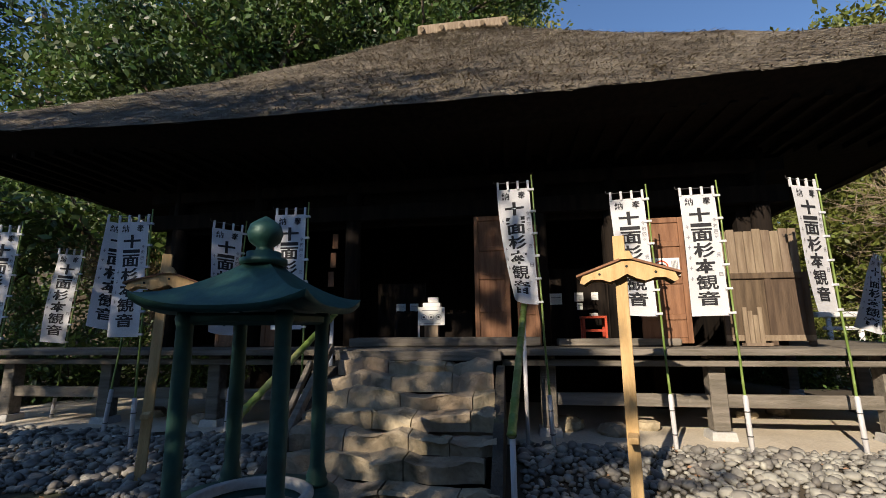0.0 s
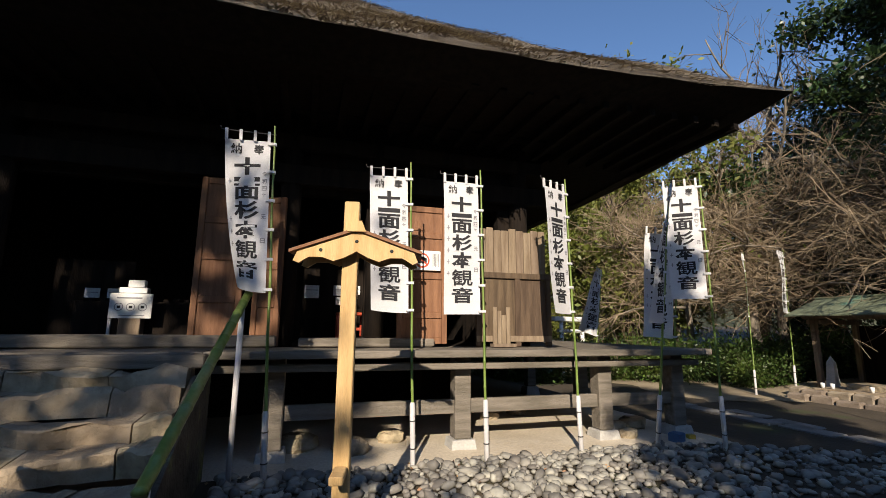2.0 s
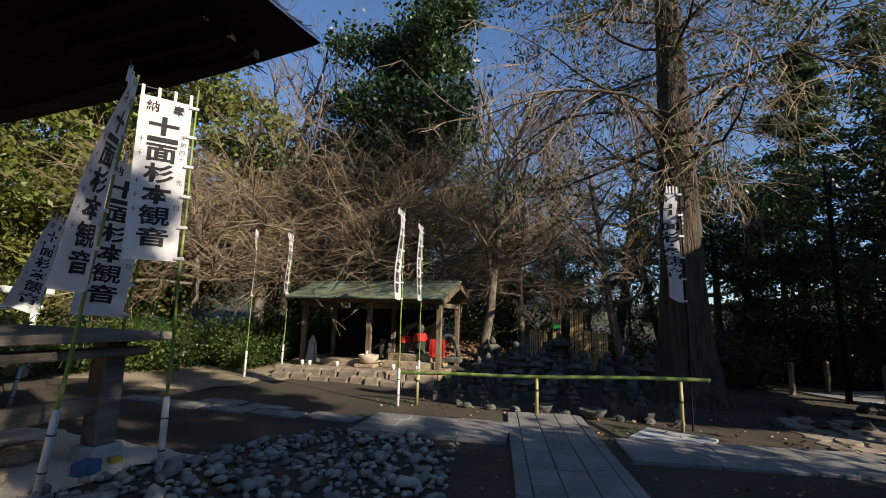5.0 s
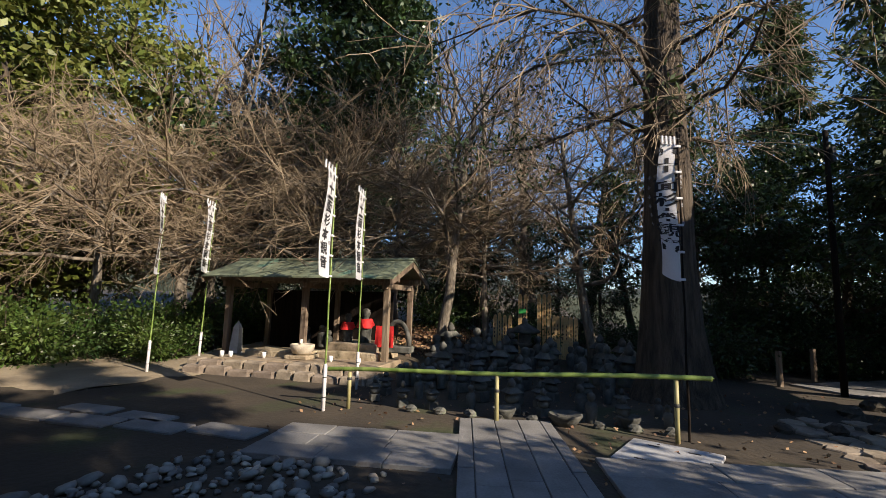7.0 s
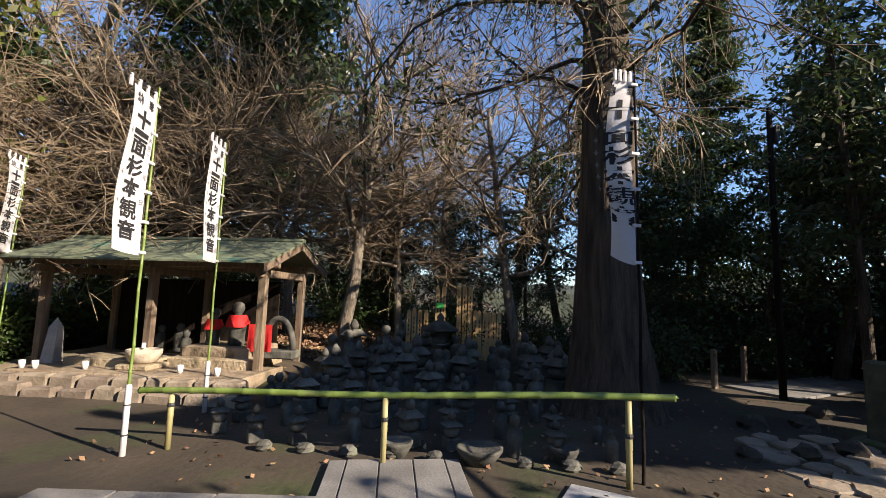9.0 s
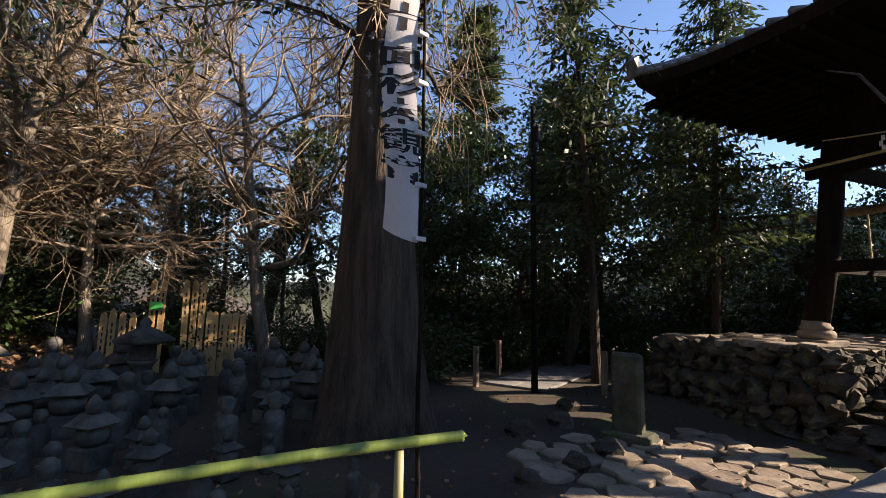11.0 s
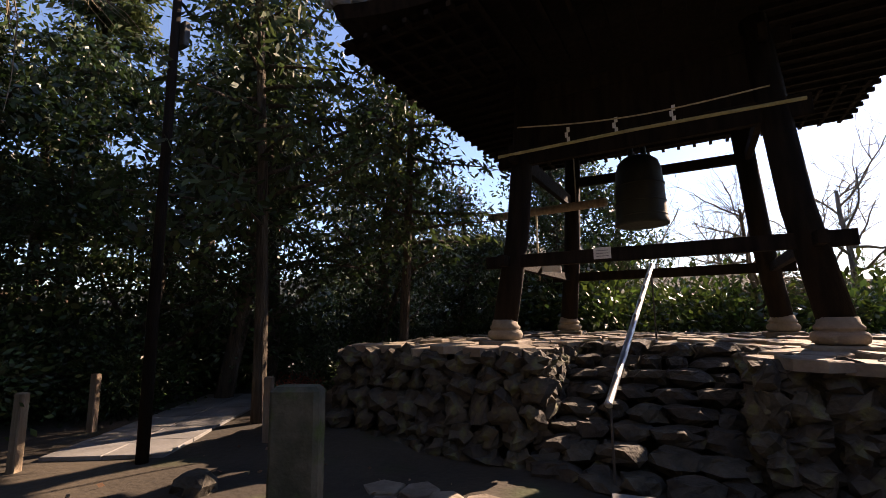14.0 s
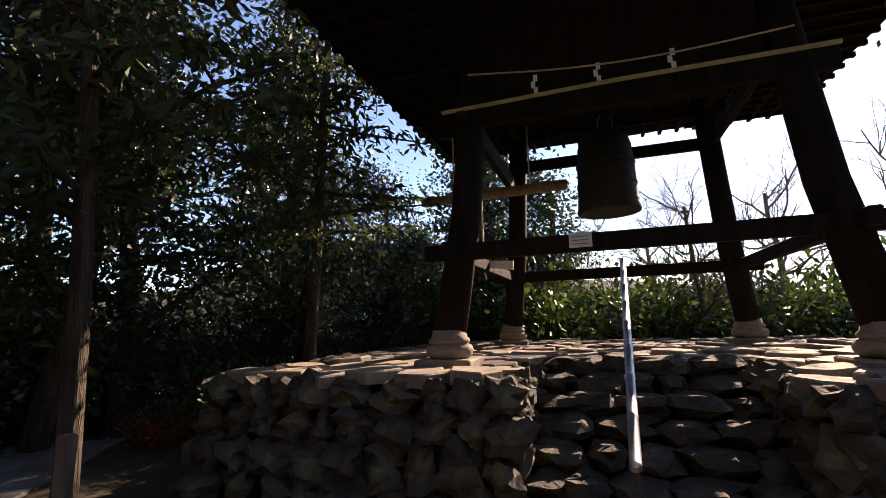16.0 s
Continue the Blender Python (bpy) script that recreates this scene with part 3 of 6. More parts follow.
# ---- stone stairs of the hall ----
stairs = thing("stone_stairs", pose(-1.35, 5.72, 0), "worn tan stone stairs up to the hall", "stairs", kind="structure")
rng = random.Random(5)
for k in range(8):
    z1 = 1.235 - 0.158 * k
    y1 = -0.0 - 0.30 * k
    x = -1.0 - 0.02 * k
    while x < 0.98 + 0.02 * k:
        w = min(rng.uniform(0.4, 0.85), 1.0 + 0.02 * k - x + 0.01)
        if w < 0.2:
            break
        st = Shape()
        nx = 6
        vs, fs = [], []
        prof = [(0.30, 0.0), (0.02, 0.0), (0.0, -0.025), (0.0, -0.18), (0.30, -0.18)]
        for i in range(nx + 1):
            xx = x + (w - 0.012) * i / nx
            for a, (py, pz) in enumerate(prof):
                wob = 0.10 * noise.noise((xx * 2.6, k * 3.1, a * 0.4)) + 0.03 * noise.noise((xx * 9, k * 5.1, a)) if a < 4 else 0
                vs.append((xx, y1 + py + wob * (a in (1, 2, 3)), z1 + pz + wob * (a < 3)))
        m = len(prof)
        for i in range(nx):
            fs += [(i * m + a, (i + 1) * m + a, (i + 1) * m + (a + 1) % m, i * m + (a + 1) % m) for a in range(m)]
        fs += [tuple(range(m)), tuple(range(nx * m + m - 1, nx * m - 1, -1))]
        st.add(vs, fs)
        part("step_stone", st, "stepstone", stairs)
        x += w
for sx in (-1.12, 1.04):
    ch = Shape()
    ch.add([(sx + a, y, z) for a in (0, 0.10) for y, z in ((0.3, -0.1), (0.3, 1.16), (-0.02, 1.16), (-2.2, 0.06), (-2.2, -0.1))], [(0, 1, 2, 3, 4), (9, 8, 7, 6, 5), (0, 5, 6, 1), (1, 6, 7, 2), (2, 7, 8, 3), (3, 8, 9, 4)])
    part("cheek_stone", ch, "rock", stairs)
part("landing_sill", Shape().box(-1.1, 1.1, 0.13, 0.30, 1.22, 1.345, 0.012), "deckwood", stairs)


# ---- banners ----
GLYPHS = {c: text_mesh(c, 1.0, weight=0.045 if c in "十一本" else 0.028 if c in "面杉音" else 0.018) for c in "奉納十一面杉本観音令和四年元日"}


def fit_glyph(c, cx, cz, w, h, bold=0.0):
    vs, fs = GLYPHS[c]
    x0, x1 = min(v[0] for v in vs), max(v[0] for v in vs)
    z0, z1 = min(v[1] for v in vs), max(v[1] for v in vs)
    sx, sz = w / max(x1 - x0, 1e-6), h / max(z1 - z0, 1e-6)
    if c == "一":
        sz = sx * 1.1
    return [(cx + (v[0] - (x0 + x1) / 2) * sx, cz + (v[1] - (z0 + z1) / 2) * sz) for v in vs], fs


def banner(x, y, height, yaw=0, lean=(0, 0), wave=(0.02, 0.0, 0.0), seed=0, base=None, dated=True, w=0.42, h=1.52, twist=0.0, stake=True, side=-1, pole="bamboo"):
    """A nobori: bamboo pole, top bar, white cloth on loops, painted letters on both faces. wave: ripple depth, bow, curl of the free edge."""
    rng = random.Random(seed)
    z0 = ground_z(x, y) if base is None else base
    b = thing("nobori_banner", pose(x, y, z0, lean[0], lean[1], 0) @ pose(0, 0, 0, 0, 0, yaw), "tall white cloth banner with black lettering on a bamboo pole", "banner", "votive banners")
    top = height - 0.14

    def bend(cx, cz, off=0.0):
        u = abs(cx) / w
        v = (top - cz) / h
        yy = wave[0] * math.sin(5.0 * v + seed) * (0.4 + u) + wave[1] * u * v * v + wave[2] * (u ** 2) * v
        ang = twist * u * v
        xx = cx * math.cos(ang)
        yy += abs(cx) * math.sin(ang)
        lift = 0.12 * abs(math.sin(ang)) * u * v
        return (xx, yy + off, cz + lift)
    nx, nz = 10, 30
    vs = [bend(side * (0.035 + w * i / nx), top - h * j / nz) for j in range(nz + 1) for i in range(nx + 1)]
    fs = [(j * (nx + 1) + i, j * (nx + 1) + i + 1, (j + 1) * (nx + 1) + i + 1, (j + 1) * (nx + 1) + i) for j in range(nz) for i in range(nx)]
    cl = part("cloth", Shape().add(vs, fs), "cloth", b, "white cotton cloth, slightly rippled", smooth=True)
    mid = side * (0.035 + w / 2)
    let, small = {}, Shape()
    jobs = [("奉", mid + 0.105, top - 0.09, 0.10, 0.10), ("納", mid - 0.105, top - 0.09, 0.10, 0.10)]
    z = top - 0.175
    for c, hh in zip("十一面杉本観音", (0.18, 0.055, 0.165, 0.185, 0.18, 0.185, 0.175)):
        jobs.append((c, mid, z - hh / 2, 0.245, hh))
        z -= hh + 0.016
    date = []
    if dated:
        zz = top - 0.34
        for c in "令和四年":
            date.append((c, mid + 0.165, zz, 0.045, 0.05))
            zz -= 0.075
        date += [("元", mid + 0.165, top - 0.78, 0.045, 0.05), ("日", mid + 0.165, top - 1.02, 0.045, 0.05)]
    for off in (-0.005, 0.005):
        for c, gx, gz, gw, gh in jobs:
            pts, f2 = fit_glyph(c, gx, gz, gw, gh)
            let.setdefault((c, gx), Shape()).add([bend(px, pz, off) for px, pz in pts], f2)
        for c, gx, gz, gw, gh in date:
            pts, f2 = fit_glyph(c, gx, gz, gw, gh)
            small.add([bend(px, pz, off) for px, pz in pts], f2)
        # the donor's name and, where it cannot be read, the date: plain strokes
        for k in range(6):
            for dx, on in ((-0.165, True), (0.165, not dated)):
                if on and rng.random() < 0.75:
                    gz = top - 0.42 - 0.13 * k
                    gx = mid + dx
                    small.add([bend(px, pz, off) for px, pz in ((gx - 0.016, gz), (gx + 0.016, gz), (gx + 0.016, gz + 0.008), (gx - 0.016, gz + 0.008))], [(0, 1, 2, 3)])
                    small.add([bend(px, pz, off) for px, pz in ((gx - 0.004, gz - 0.02), (gx + 0.004, gz - 0.02), (gx + 0.004, gz + 0.03), (gx - 0.004, gz + 0.03))], [(0, 1, 2, 3)])
    for glyph in let.values():
        part("character", glyph, "ink", cl)
    part("small_lettering", small, "faint_ink", cl, "small grey letters")
    pole_low = 0.62 if stake else 0.0
    pts, rad = [], []
    nodes = int((height - pole_low) / 0.24)
    for i in range(nodes + 1):
        zz = pole_low * 0.8 + (height + 0.02 - pole_low * 0.8) * i / nodes
        r = 0.0155 - 0.006 * i / nodes
        for dz, k in ((-0.01, 1.0), (0.0, 1.22), (0.01, 1.0)):
            pts.append((0.004 * math.sin(i * 1.3 + seed), 0.004 * math.cos(i * 1.7), zz + dz))
            rad.append(r * k)
    part("pole", Shape().tube(pts, rad, 8), pole, b, "green bamboo pole" if pole == "bamboo" else "pole coloured dark for shade", smooth=True)
    part("top_bar", Shape().tube([(0.02, 0, top + 0.075), (side * (w + 0.07), 0, top + 0.085), (side * (w + 0.075), 0, top + 0.12)], 0.006, 6), "wire", b)
    for i in range(4):
        lx = side * (0.05 + (w - 0.03) * i / 3)
        part("loop", Shape().box(lx - 0.014, lx + 0.014, -0.012, 0.012, top - 0.015, top + 0.10, 0.003), "cloth", b)
    for i in range(6):
        lz = top - 0.03 - (h - 0.06) * i / 5
        part("loop", Shape().box(min(0.024, side * 0.06), max(0.024, side * 0.06), -0.02, 0.02, lz - 0.014, lz + 0.014, 0.003), "cloth", b)
    if stake:
        st = part("stake", Shape().lathe([(0.028, -0.25), (0.028, 0.62), (0.02, 0.64)], 10), "pipe", b, "pale split-bamboo ground stake", smooth=True)
        for zz in (0.18, 0.45):
            part("tie", Shape().lathe([(0.031, zz), (0.034, zz + 0.006), (0.031, zz + 0.012)], 10), "wire", st)
    return b


banner(0.34, 5.75, 3.38, yaw=2, lean=(0, -2.2), wave=(0.02, -0.05, 0.0), seed=1, twist=0.75)
banner(1.75, 5.917, 3.22, yaw=-3, lean=(0, -1.6), wave=(0.015, 0.03, 0.03), seed=2, twist=-0.25)
banner(2.56, 5.917, 3.22, yaw=0, lean=(0, -1.0), wave=(0.012, 0.02, 0.0), seed=3)
banner(3.74, 5.95, 3.24, yaw=24, lean=(0, -1.4), wave=(0.012, -0.03, 0.0), seed=4, twist=-0.1)
banner(-2.75, 5.52, 3.1, yaw=4, wave=(0.012, 0.03, 0.0), seed=5)
banner(-4.8, 5.2, 3.05, yaw=4, lean=(0, -0.5), wave=(0.012, 0.03, 0.0), seed=6, w=0.44)
banner(-7.15, 5.3, 3.0, yaw=10, lean=(0, 3), seed=7)
banner(-7.75, 6.75, 3.0, yaw=15, lean=(0, 5), seed=8, base=0.1, w=0.40)
banner(-5.75, 5.75, 3.1, yaw=50, lean=(0, 6), seed=10, twist=0.3)
banner(-4.1, 6.05, 3.02, yaw=52, lean=(0, 2), seed=21, twist=-0.4)
banner(5.6, 5.72, 3.5, yaw=-38, lean=(0, -0.5), wave=(0.01, 0.0, 0.0), seed=11)
banner(4.8, 5.95, 3.18, yaw=50, lean=(10, -1.0), wave=(0.02, 0.05, 0.0), seed=12, twist=0.3)
banner(5.66, 6.62, 2.98, yaw=-20, lean=(4, 3), seed=13)
banner(7.1, 10.6, 3.1, yaw=40, lean=(0, 8), seed=14, twist=0.9)
banner(11.5, 10.14, 3.6, yaw=35, lean=(0, 1.0), wave=(0.02, 0.0, 0.0), seed=15, twist=-0.1)
banner(12.6, 9.95, 3.6, yaw=20, lean=(0, 2.0), wave=(0.02, 0.05, 0.0), seed=16, twist=-0.2)
banner(10.02, 5.45, 3.5, yaw=10, wave=(0.03, 0.1, 0.0), seed=17, twist=-0.2)
banner(11.61, 5.7, 3.55, yaw=10, wave=(0.02, 0.05, 0.0), seed=18, twist=-0.1)
# this pole's near-black colour stands in for the great tree's shade
banner(10.2, 0.80, 3.75, yaw=-70, lean=(0, 1.0), wave=(0.05, 0.1, 0.0), seed=19, twist=0.8, h=1.75, w=0.19, pole="darkwood", stake=False)


# ---- bell tower on a stone platform ----
TX, TY, TZ = 10.05, -7.82, 0.97
PX0, PX1, PY0, PY1 = 6.3, 13.7, -11.6, -5.0
plat = Shape()
plat.box(PX0 + 0.15, 8.95, PY0, PY1 - 0.12, -0.6, TZ - 0.05)
plat.box(8.95, 11.15, PY0, -6.9, -0.6, TZ - 0.05)
plat.box(11.15, PX1 - 0.15, PY0, PY1 - 0.12, -0.6, TZ - 0.05)
platform = solid("stone_platform", plat, "mortar", Matrix(), "rubble-stone platform under the bell tower, walls coloured dark for shade", "platform", kind="structure")


def rubble(p0, p1, z0, z1, batter, parent, seed, size=0.27, normal=(0, 1)):
    """Uneven wall stones between two plan points, leaning back by batter."""
    rng = random.Random(seed)
    L = math.hypot(p1[0] - p0[0], p1[1] - p0[1])
    dx, dy = (p1[0] - p0[0]) / L, (p1[1] - p0[1]) / L
    z = z0
    row = 0
    while z < z1 - 0.06:
        hgt = min(size * rng.uniform(0.75, 1.2), z1 - z)
        u = -0.1 * (row % 2)
        while u < L:
            w = size * rng.uniform(0.75, 1.45)
            k = 1 - (z + hgt / 2 - z0) / (z1 - z0)
            ox, oy = normal[0] * batter * k, normal[1] * batter * k
            s = stone_shape(w * 0.56, 0.15, hgt * 0.6, rng.random(), 0.42, 10, 7)
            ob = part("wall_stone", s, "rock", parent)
            ob.matrix_basis = pose(p0[0] + dx * (u + w / 2) + ox, p0[1] + dy * (u + w / 2) + oy, z + hgt / 2, rng.uniform(-8, 8), rng.uniform(-26, 26), math.degrees(math.atan2(dy, dx)) + rng.uniform(-9, 9))
            u += w
        z += hgt
        row += 1


rubble((13.7, PY1), (11.1, PY1), -0.25, TZ, 0.22, platform, 11)
rubble((11.1, PY1), (11.1, -6.9), -0.2, TZ, 0.05, platform, 12, 0.24, (-1, 0))
rubble((9.0, PY1 - 0.1), (6.3, PY1 - 0.1), -0.25, TZ, 0.22, platform, 13)
rubble((9.0, -6.9), (9.0, PY1 - 0.1), -0.2, TZ, 0.05, platform, 14, 0.24, (1, 0))
rubble((13.7, -9.5), (13.7, PY1), -0.2, TZ, 0.15, platform, 15, 0.3, (1, 0))


def flag_poly(cx, cy, r, seed, h=0.06, z=0.0, tilt=0.0):
    """A flat irregular paving stone."""
    rng = random.Random(seed)
    n = rng.choice((5, 6, 7))
    ph = rng.random() * 6.28
    pts = [(cx + r * rng.uniform(0.78, 1.12) * math.cos(ph + 6.28318 * i / n), cy + r * rng.uniform(0.78, 1.12) * math.sin(ph + 6.28318 * i / n)) for i in range(n)]
    vs = [(x, y, z - h) for x, y in pts] + [(x, y, z - 0.012 + tilt * (x - cx)) for x, y in pts] + [(cx + (x - cx) * 0.92, cy + (y - cy) * 0.92, z + tilt * (x - cx)) for x, y in pts]
    fs = [tuple(range(2 * n, 3 * n))] + [(l * n + i, l * n + (i + 1) % n, (l + 1) * n + (i + 1) % n, (l + 1) * n + i) for l in (0, 1) for i in range(n)]
    return Shape().add(vs, fs)


rng = random.Random(21)
for j in range(14):
    for i in range(17):
        x, y = PX0 + 0.25 + i * 0.43 + 0.2 * (j % 2) + rng.uniform(-0.06, 0.06), PY1 - 0.12 - j * 0.44 + rng.uniform(-0.06, 0.06)
        if (8.9 < x < 11.2 and y > -6.9) or x > PX1 - 0.1:
            continue
        z = TZ + rng.uniform(-0.02, 0.05) + (0.03 if y > PY1 - 0.3 else 0)
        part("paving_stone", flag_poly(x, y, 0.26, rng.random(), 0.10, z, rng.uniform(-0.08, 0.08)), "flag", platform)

# rough stone steps cut into the platform
steps = thing("rough_steps", pose(TX, -4.7, 0), "rough natural stone steps up to the bell", "stairs", kind="structure")
rng = random.Random(31)
for k in range(8):
    z = -0.06 + 0.145 * k
    y = -0.30 * k
    x = -0.9
    while x < 0.85:
        w = rng.uniform(0.26, 0.5)
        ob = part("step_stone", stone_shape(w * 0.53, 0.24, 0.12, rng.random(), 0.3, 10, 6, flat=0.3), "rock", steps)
        ob.matrix_basis = pose(min(x + w / 2, 0.78), y + rng.uniform(-0.05, 0.05), z - 0.03 + rng.uniform(-0.02, 0.02), rng.uniform(-6, 6), rng.uniform(-6, 6), rng.uniform(-10, 10))
        x += w

# the tower
tower = thing("bell_tower", pose(TX, TY, TZ), "open dark timber bell tower with a tiled hipped roof", "bell tower")
HB, HT, PT = 1.765, 1.42, 3.55
for sx in (-1, 1):
    for sy in (-1, 1):
        pl = part("plinth_block", Shape().box(sx * HB - 0.28, sx * HB + 0.28, sy * HB - 0.28, sy * HB + 0.28, -0.02, 0.085, 0.015), "flag", tower, "square stone plinth")
        part("pillar_base", Shape().lathe([(0.18, 0.08), (0.225, 0.11), (0.24, 0.16), (0.225, 0.205), (0.185, 0.225), (0.205, 0.24), (0.205, 0.265), (0.18, 0.29), (0.165, 0.36)], 20, sx * HB, sy * HB), "flag", tower, "rounded stone pillar base", smooth=True)
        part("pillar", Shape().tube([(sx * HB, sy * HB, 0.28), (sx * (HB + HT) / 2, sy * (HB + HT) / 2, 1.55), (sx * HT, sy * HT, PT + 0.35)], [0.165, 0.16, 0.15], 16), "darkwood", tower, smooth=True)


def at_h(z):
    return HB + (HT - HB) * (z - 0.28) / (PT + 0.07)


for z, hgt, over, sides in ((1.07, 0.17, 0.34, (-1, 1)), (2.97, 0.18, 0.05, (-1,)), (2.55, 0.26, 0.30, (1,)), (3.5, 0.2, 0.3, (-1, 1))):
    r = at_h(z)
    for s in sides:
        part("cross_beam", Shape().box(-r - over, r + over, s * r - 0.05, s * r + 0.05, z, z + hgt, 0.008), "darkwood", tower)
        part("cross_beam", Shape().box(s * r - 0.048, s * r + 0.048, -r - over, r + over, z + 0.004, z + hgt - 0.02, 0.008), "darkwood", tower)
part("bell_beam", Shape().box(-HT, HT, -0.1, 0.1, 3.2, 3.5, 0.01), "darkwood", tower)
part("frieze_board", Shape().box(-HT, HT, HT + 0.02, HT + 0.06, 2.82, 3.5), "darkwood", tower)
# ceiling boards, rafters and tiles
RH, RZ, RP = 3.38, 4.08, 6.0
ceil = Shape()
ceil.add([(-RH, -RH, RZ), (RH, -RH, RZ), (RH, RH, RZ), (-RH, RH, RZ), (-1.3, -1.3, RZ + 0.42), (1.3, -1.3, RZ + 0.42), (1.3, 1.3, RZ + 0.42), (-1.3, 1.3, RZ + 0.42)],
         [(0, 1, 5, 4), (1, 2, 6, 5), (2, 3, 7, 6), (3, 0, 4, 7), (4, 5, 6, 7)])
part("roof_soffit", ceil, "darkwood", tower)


def roof_h(u, k):
    return RZ + 0.16 + (RP - RZ) * k ** 1.25 + 0.40 * abs(u) ** 3 * (1 - k) ** 2


def roof_xy(side, u, k):
    hx = (RH + 0.08) * (1 - k) + 0.75 * k
    hy = (RH + 0.08) * (1 - k)
    x, y = [(u * hx, hy), (hx, -u * hy), (-u * hx, -hy), (-hx, u * hy)][side]
    return x, y


for side in range(4):
    rf = Shape()
    n, rows = 16, 12
    vs = [(*roof_xy(side, 2 * i / n - 1, j / rows), roof_h(2 * i / n - 1, j / rows)) for j in range(rows + 1) for i in range(n + 1)]
    rf.add(vs, [(j * (n + 1) + i, j * (n + 1) + i + 1, (j + 1) * (n + 1) + i + 1, (j + 1) * (n + 1) + i) for j in range(rows) for i in range(n)])
    vs = []
    for i in range(n + 1):
        u = 2 * i / n - 1
        x, y = roof_xy(side, u, 0)
        vs += [(x, y, roof_h(u, 0)), (x * 0.985, y * 0.985, RZ + 0.36 * abs(u) ** 3), (x * 0.9, y * 0.9, RZ + 0.02)]
    rf.add(vs, [(3 * i + b, 3 * i + 3 + b, 3 * i + 4 + b, 3 * i + 1 + b) for i in range(n) for b in (0, 1)])
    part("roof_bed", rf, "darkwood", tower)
for side in range(4):
    tl = Shape()
    for c in range(25):
        u = -0.98 + 1.96 * c / 24
        for r in range(11):
            k0, k1 = r / 11, (r + 1) / 11 + 0.015
            if abs(u) > 0.995:
                continue
            pts = [Vector((*roof_xy(side, u, k), roof_h(u, k) + 0.03)) for k in (k0, k1)]
            tl.tube([pts[0] + Vector((0, 0, 0.015)), pts[1]], [0.062 * (1 - 0.5 * k0), 0.055 * (1 - 0.5 * k1)], 6)
    part("roof_tiles", tl, "tile", tower, "blue-grey glazed roof tiles", smooth=True)
    pts = [Vector((*roof_xy(side, 1, k), roof_h(1, k) + 0.06)) for k in np.linspace(0, 1, 9)]
    part("hip_ridge", Shape().tube(pts, [0.11] * 9, 8), "tile", tower, smooth=True)
    e = pts[0]
    part("ridge_ornament", stone_shape(0.13, 0.13, 0.22, side, 0.3, 10, 7), "tile", tower).matrix_basis = Matrix.Translation(e + Vector((0, 0, 0.12)))
part("main_ridge", Shape().box(-0.85, 0.85, -0.14, 0.14, RP + 0.05, RP + 0.45, 0.04), "tile", tower)
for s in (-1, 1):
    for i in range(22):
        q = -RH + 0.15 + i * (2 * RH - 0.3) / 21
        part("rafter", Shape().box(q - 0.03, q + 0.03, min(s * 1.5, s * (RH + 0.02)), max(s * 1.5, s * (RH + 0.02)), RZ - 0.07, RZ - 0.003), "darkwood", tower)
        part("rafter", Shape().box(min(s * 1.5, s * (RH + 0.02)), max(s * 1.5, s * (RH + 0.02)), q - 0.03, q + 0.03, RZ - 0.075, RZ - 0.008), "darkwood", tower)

bell = thing("temple_bell", pose(10.15, TY + 0.02, 2.75), "large dark bronze temple bell hung from the beam", "bell")
bp = [(0.34, 0.0), (0.39, 0.0), (0.40, 0.03), (0.38, 0.10), (0.37, 0.3), (0.36, 0.6), (0.34, 0.88), (0.30, 1.02), (0.21, 1.10), (0.07, 1.13)]
part("body", Shape().lathe(bp, 32), "bronze", bell, smooth=True)
for z in (0.12, 0.34, 0.62):
    part("band", Shape().lathe([(0.36, z), (0.385 - 0.02 * z, z + 0.01), (0.385 - 0.02 * z, z + 0.03), (0.355, z + 0.04)], 32, cap=False), "bronze", bell, smooth=True)
part("crown_loop", Shape().tube([(-0.1, 0, 1.08), (-0.09, 0, 1.28), (0, 0, 1.42), (0.09, 0, 1.28), (0.1, 0, 1.08)], 0.045, 8), "bronze", bell, smooth=True)
log = thing("striking_log", pose(12.75, -7.8, 3.17), "horizontal wooden log hung for striking the bell", "striker")
part("log", Shape().tube([(0, 0, 0), (-0.05, 0, 0), (-2.05, 0, 0.03), (-2.1, 0, 0.03)], [0.06, 0.075, 0.075, 0.06], 12), "greywood", log, smooth=True)
for dx in (-0.5, -1.6):
    part("hanging_rope", Shape().tube([(dx, 0, 0.07), (dx, 0, 0.95)], 0.012, 6), "rope", log)
part("pull_rope", Shape().tube([(-0.9, 0, -0.06), (-0.9, 0, -0.7), (-0.92, 0, -1.2)], 0.016, 6), "rope", log)

# rope with paper streamers between the front pillars
sr = thing("straw_rope", pose(TX, TY + 1.84, 3.98), "sagging straw rope with folded white paper streamers", "rope")
part("rope", Shape().tube([(1.45 - 2.9 * i / 16, 0.0, 0.02 - 0.02 * i / 2 - 0.10 * math.sin(math.pi * i / 16)) for i in range(17)], 0.010, 6), "rope", sr)
for i, x in enumerate((0.75, 0.15, -0.5)):
    s = Shape()
    for k in range(3):
        dx = 0.025 * (k % 2)
        s.box(x + dx - 0.02, x + dx + 0.02, -0.002 + 0.004 * k, 0.002 + 0.004 * k, -0.13 - 0.07 * (k + 1), -0.13 - 0.07 * k)
    part("paper_streamer", s, "paper", sr)
bamb = solid("bamboo_bar", Shape().tube([(-1.75, 0, 0), (0, 0, 0.02), (1.75, 0, 0.0)], 0.022, 8), "oldbamboo", pose(TX, TY + 1.84, 3.62), "yellowed bamboo bar along the beam", "bamboo bar")

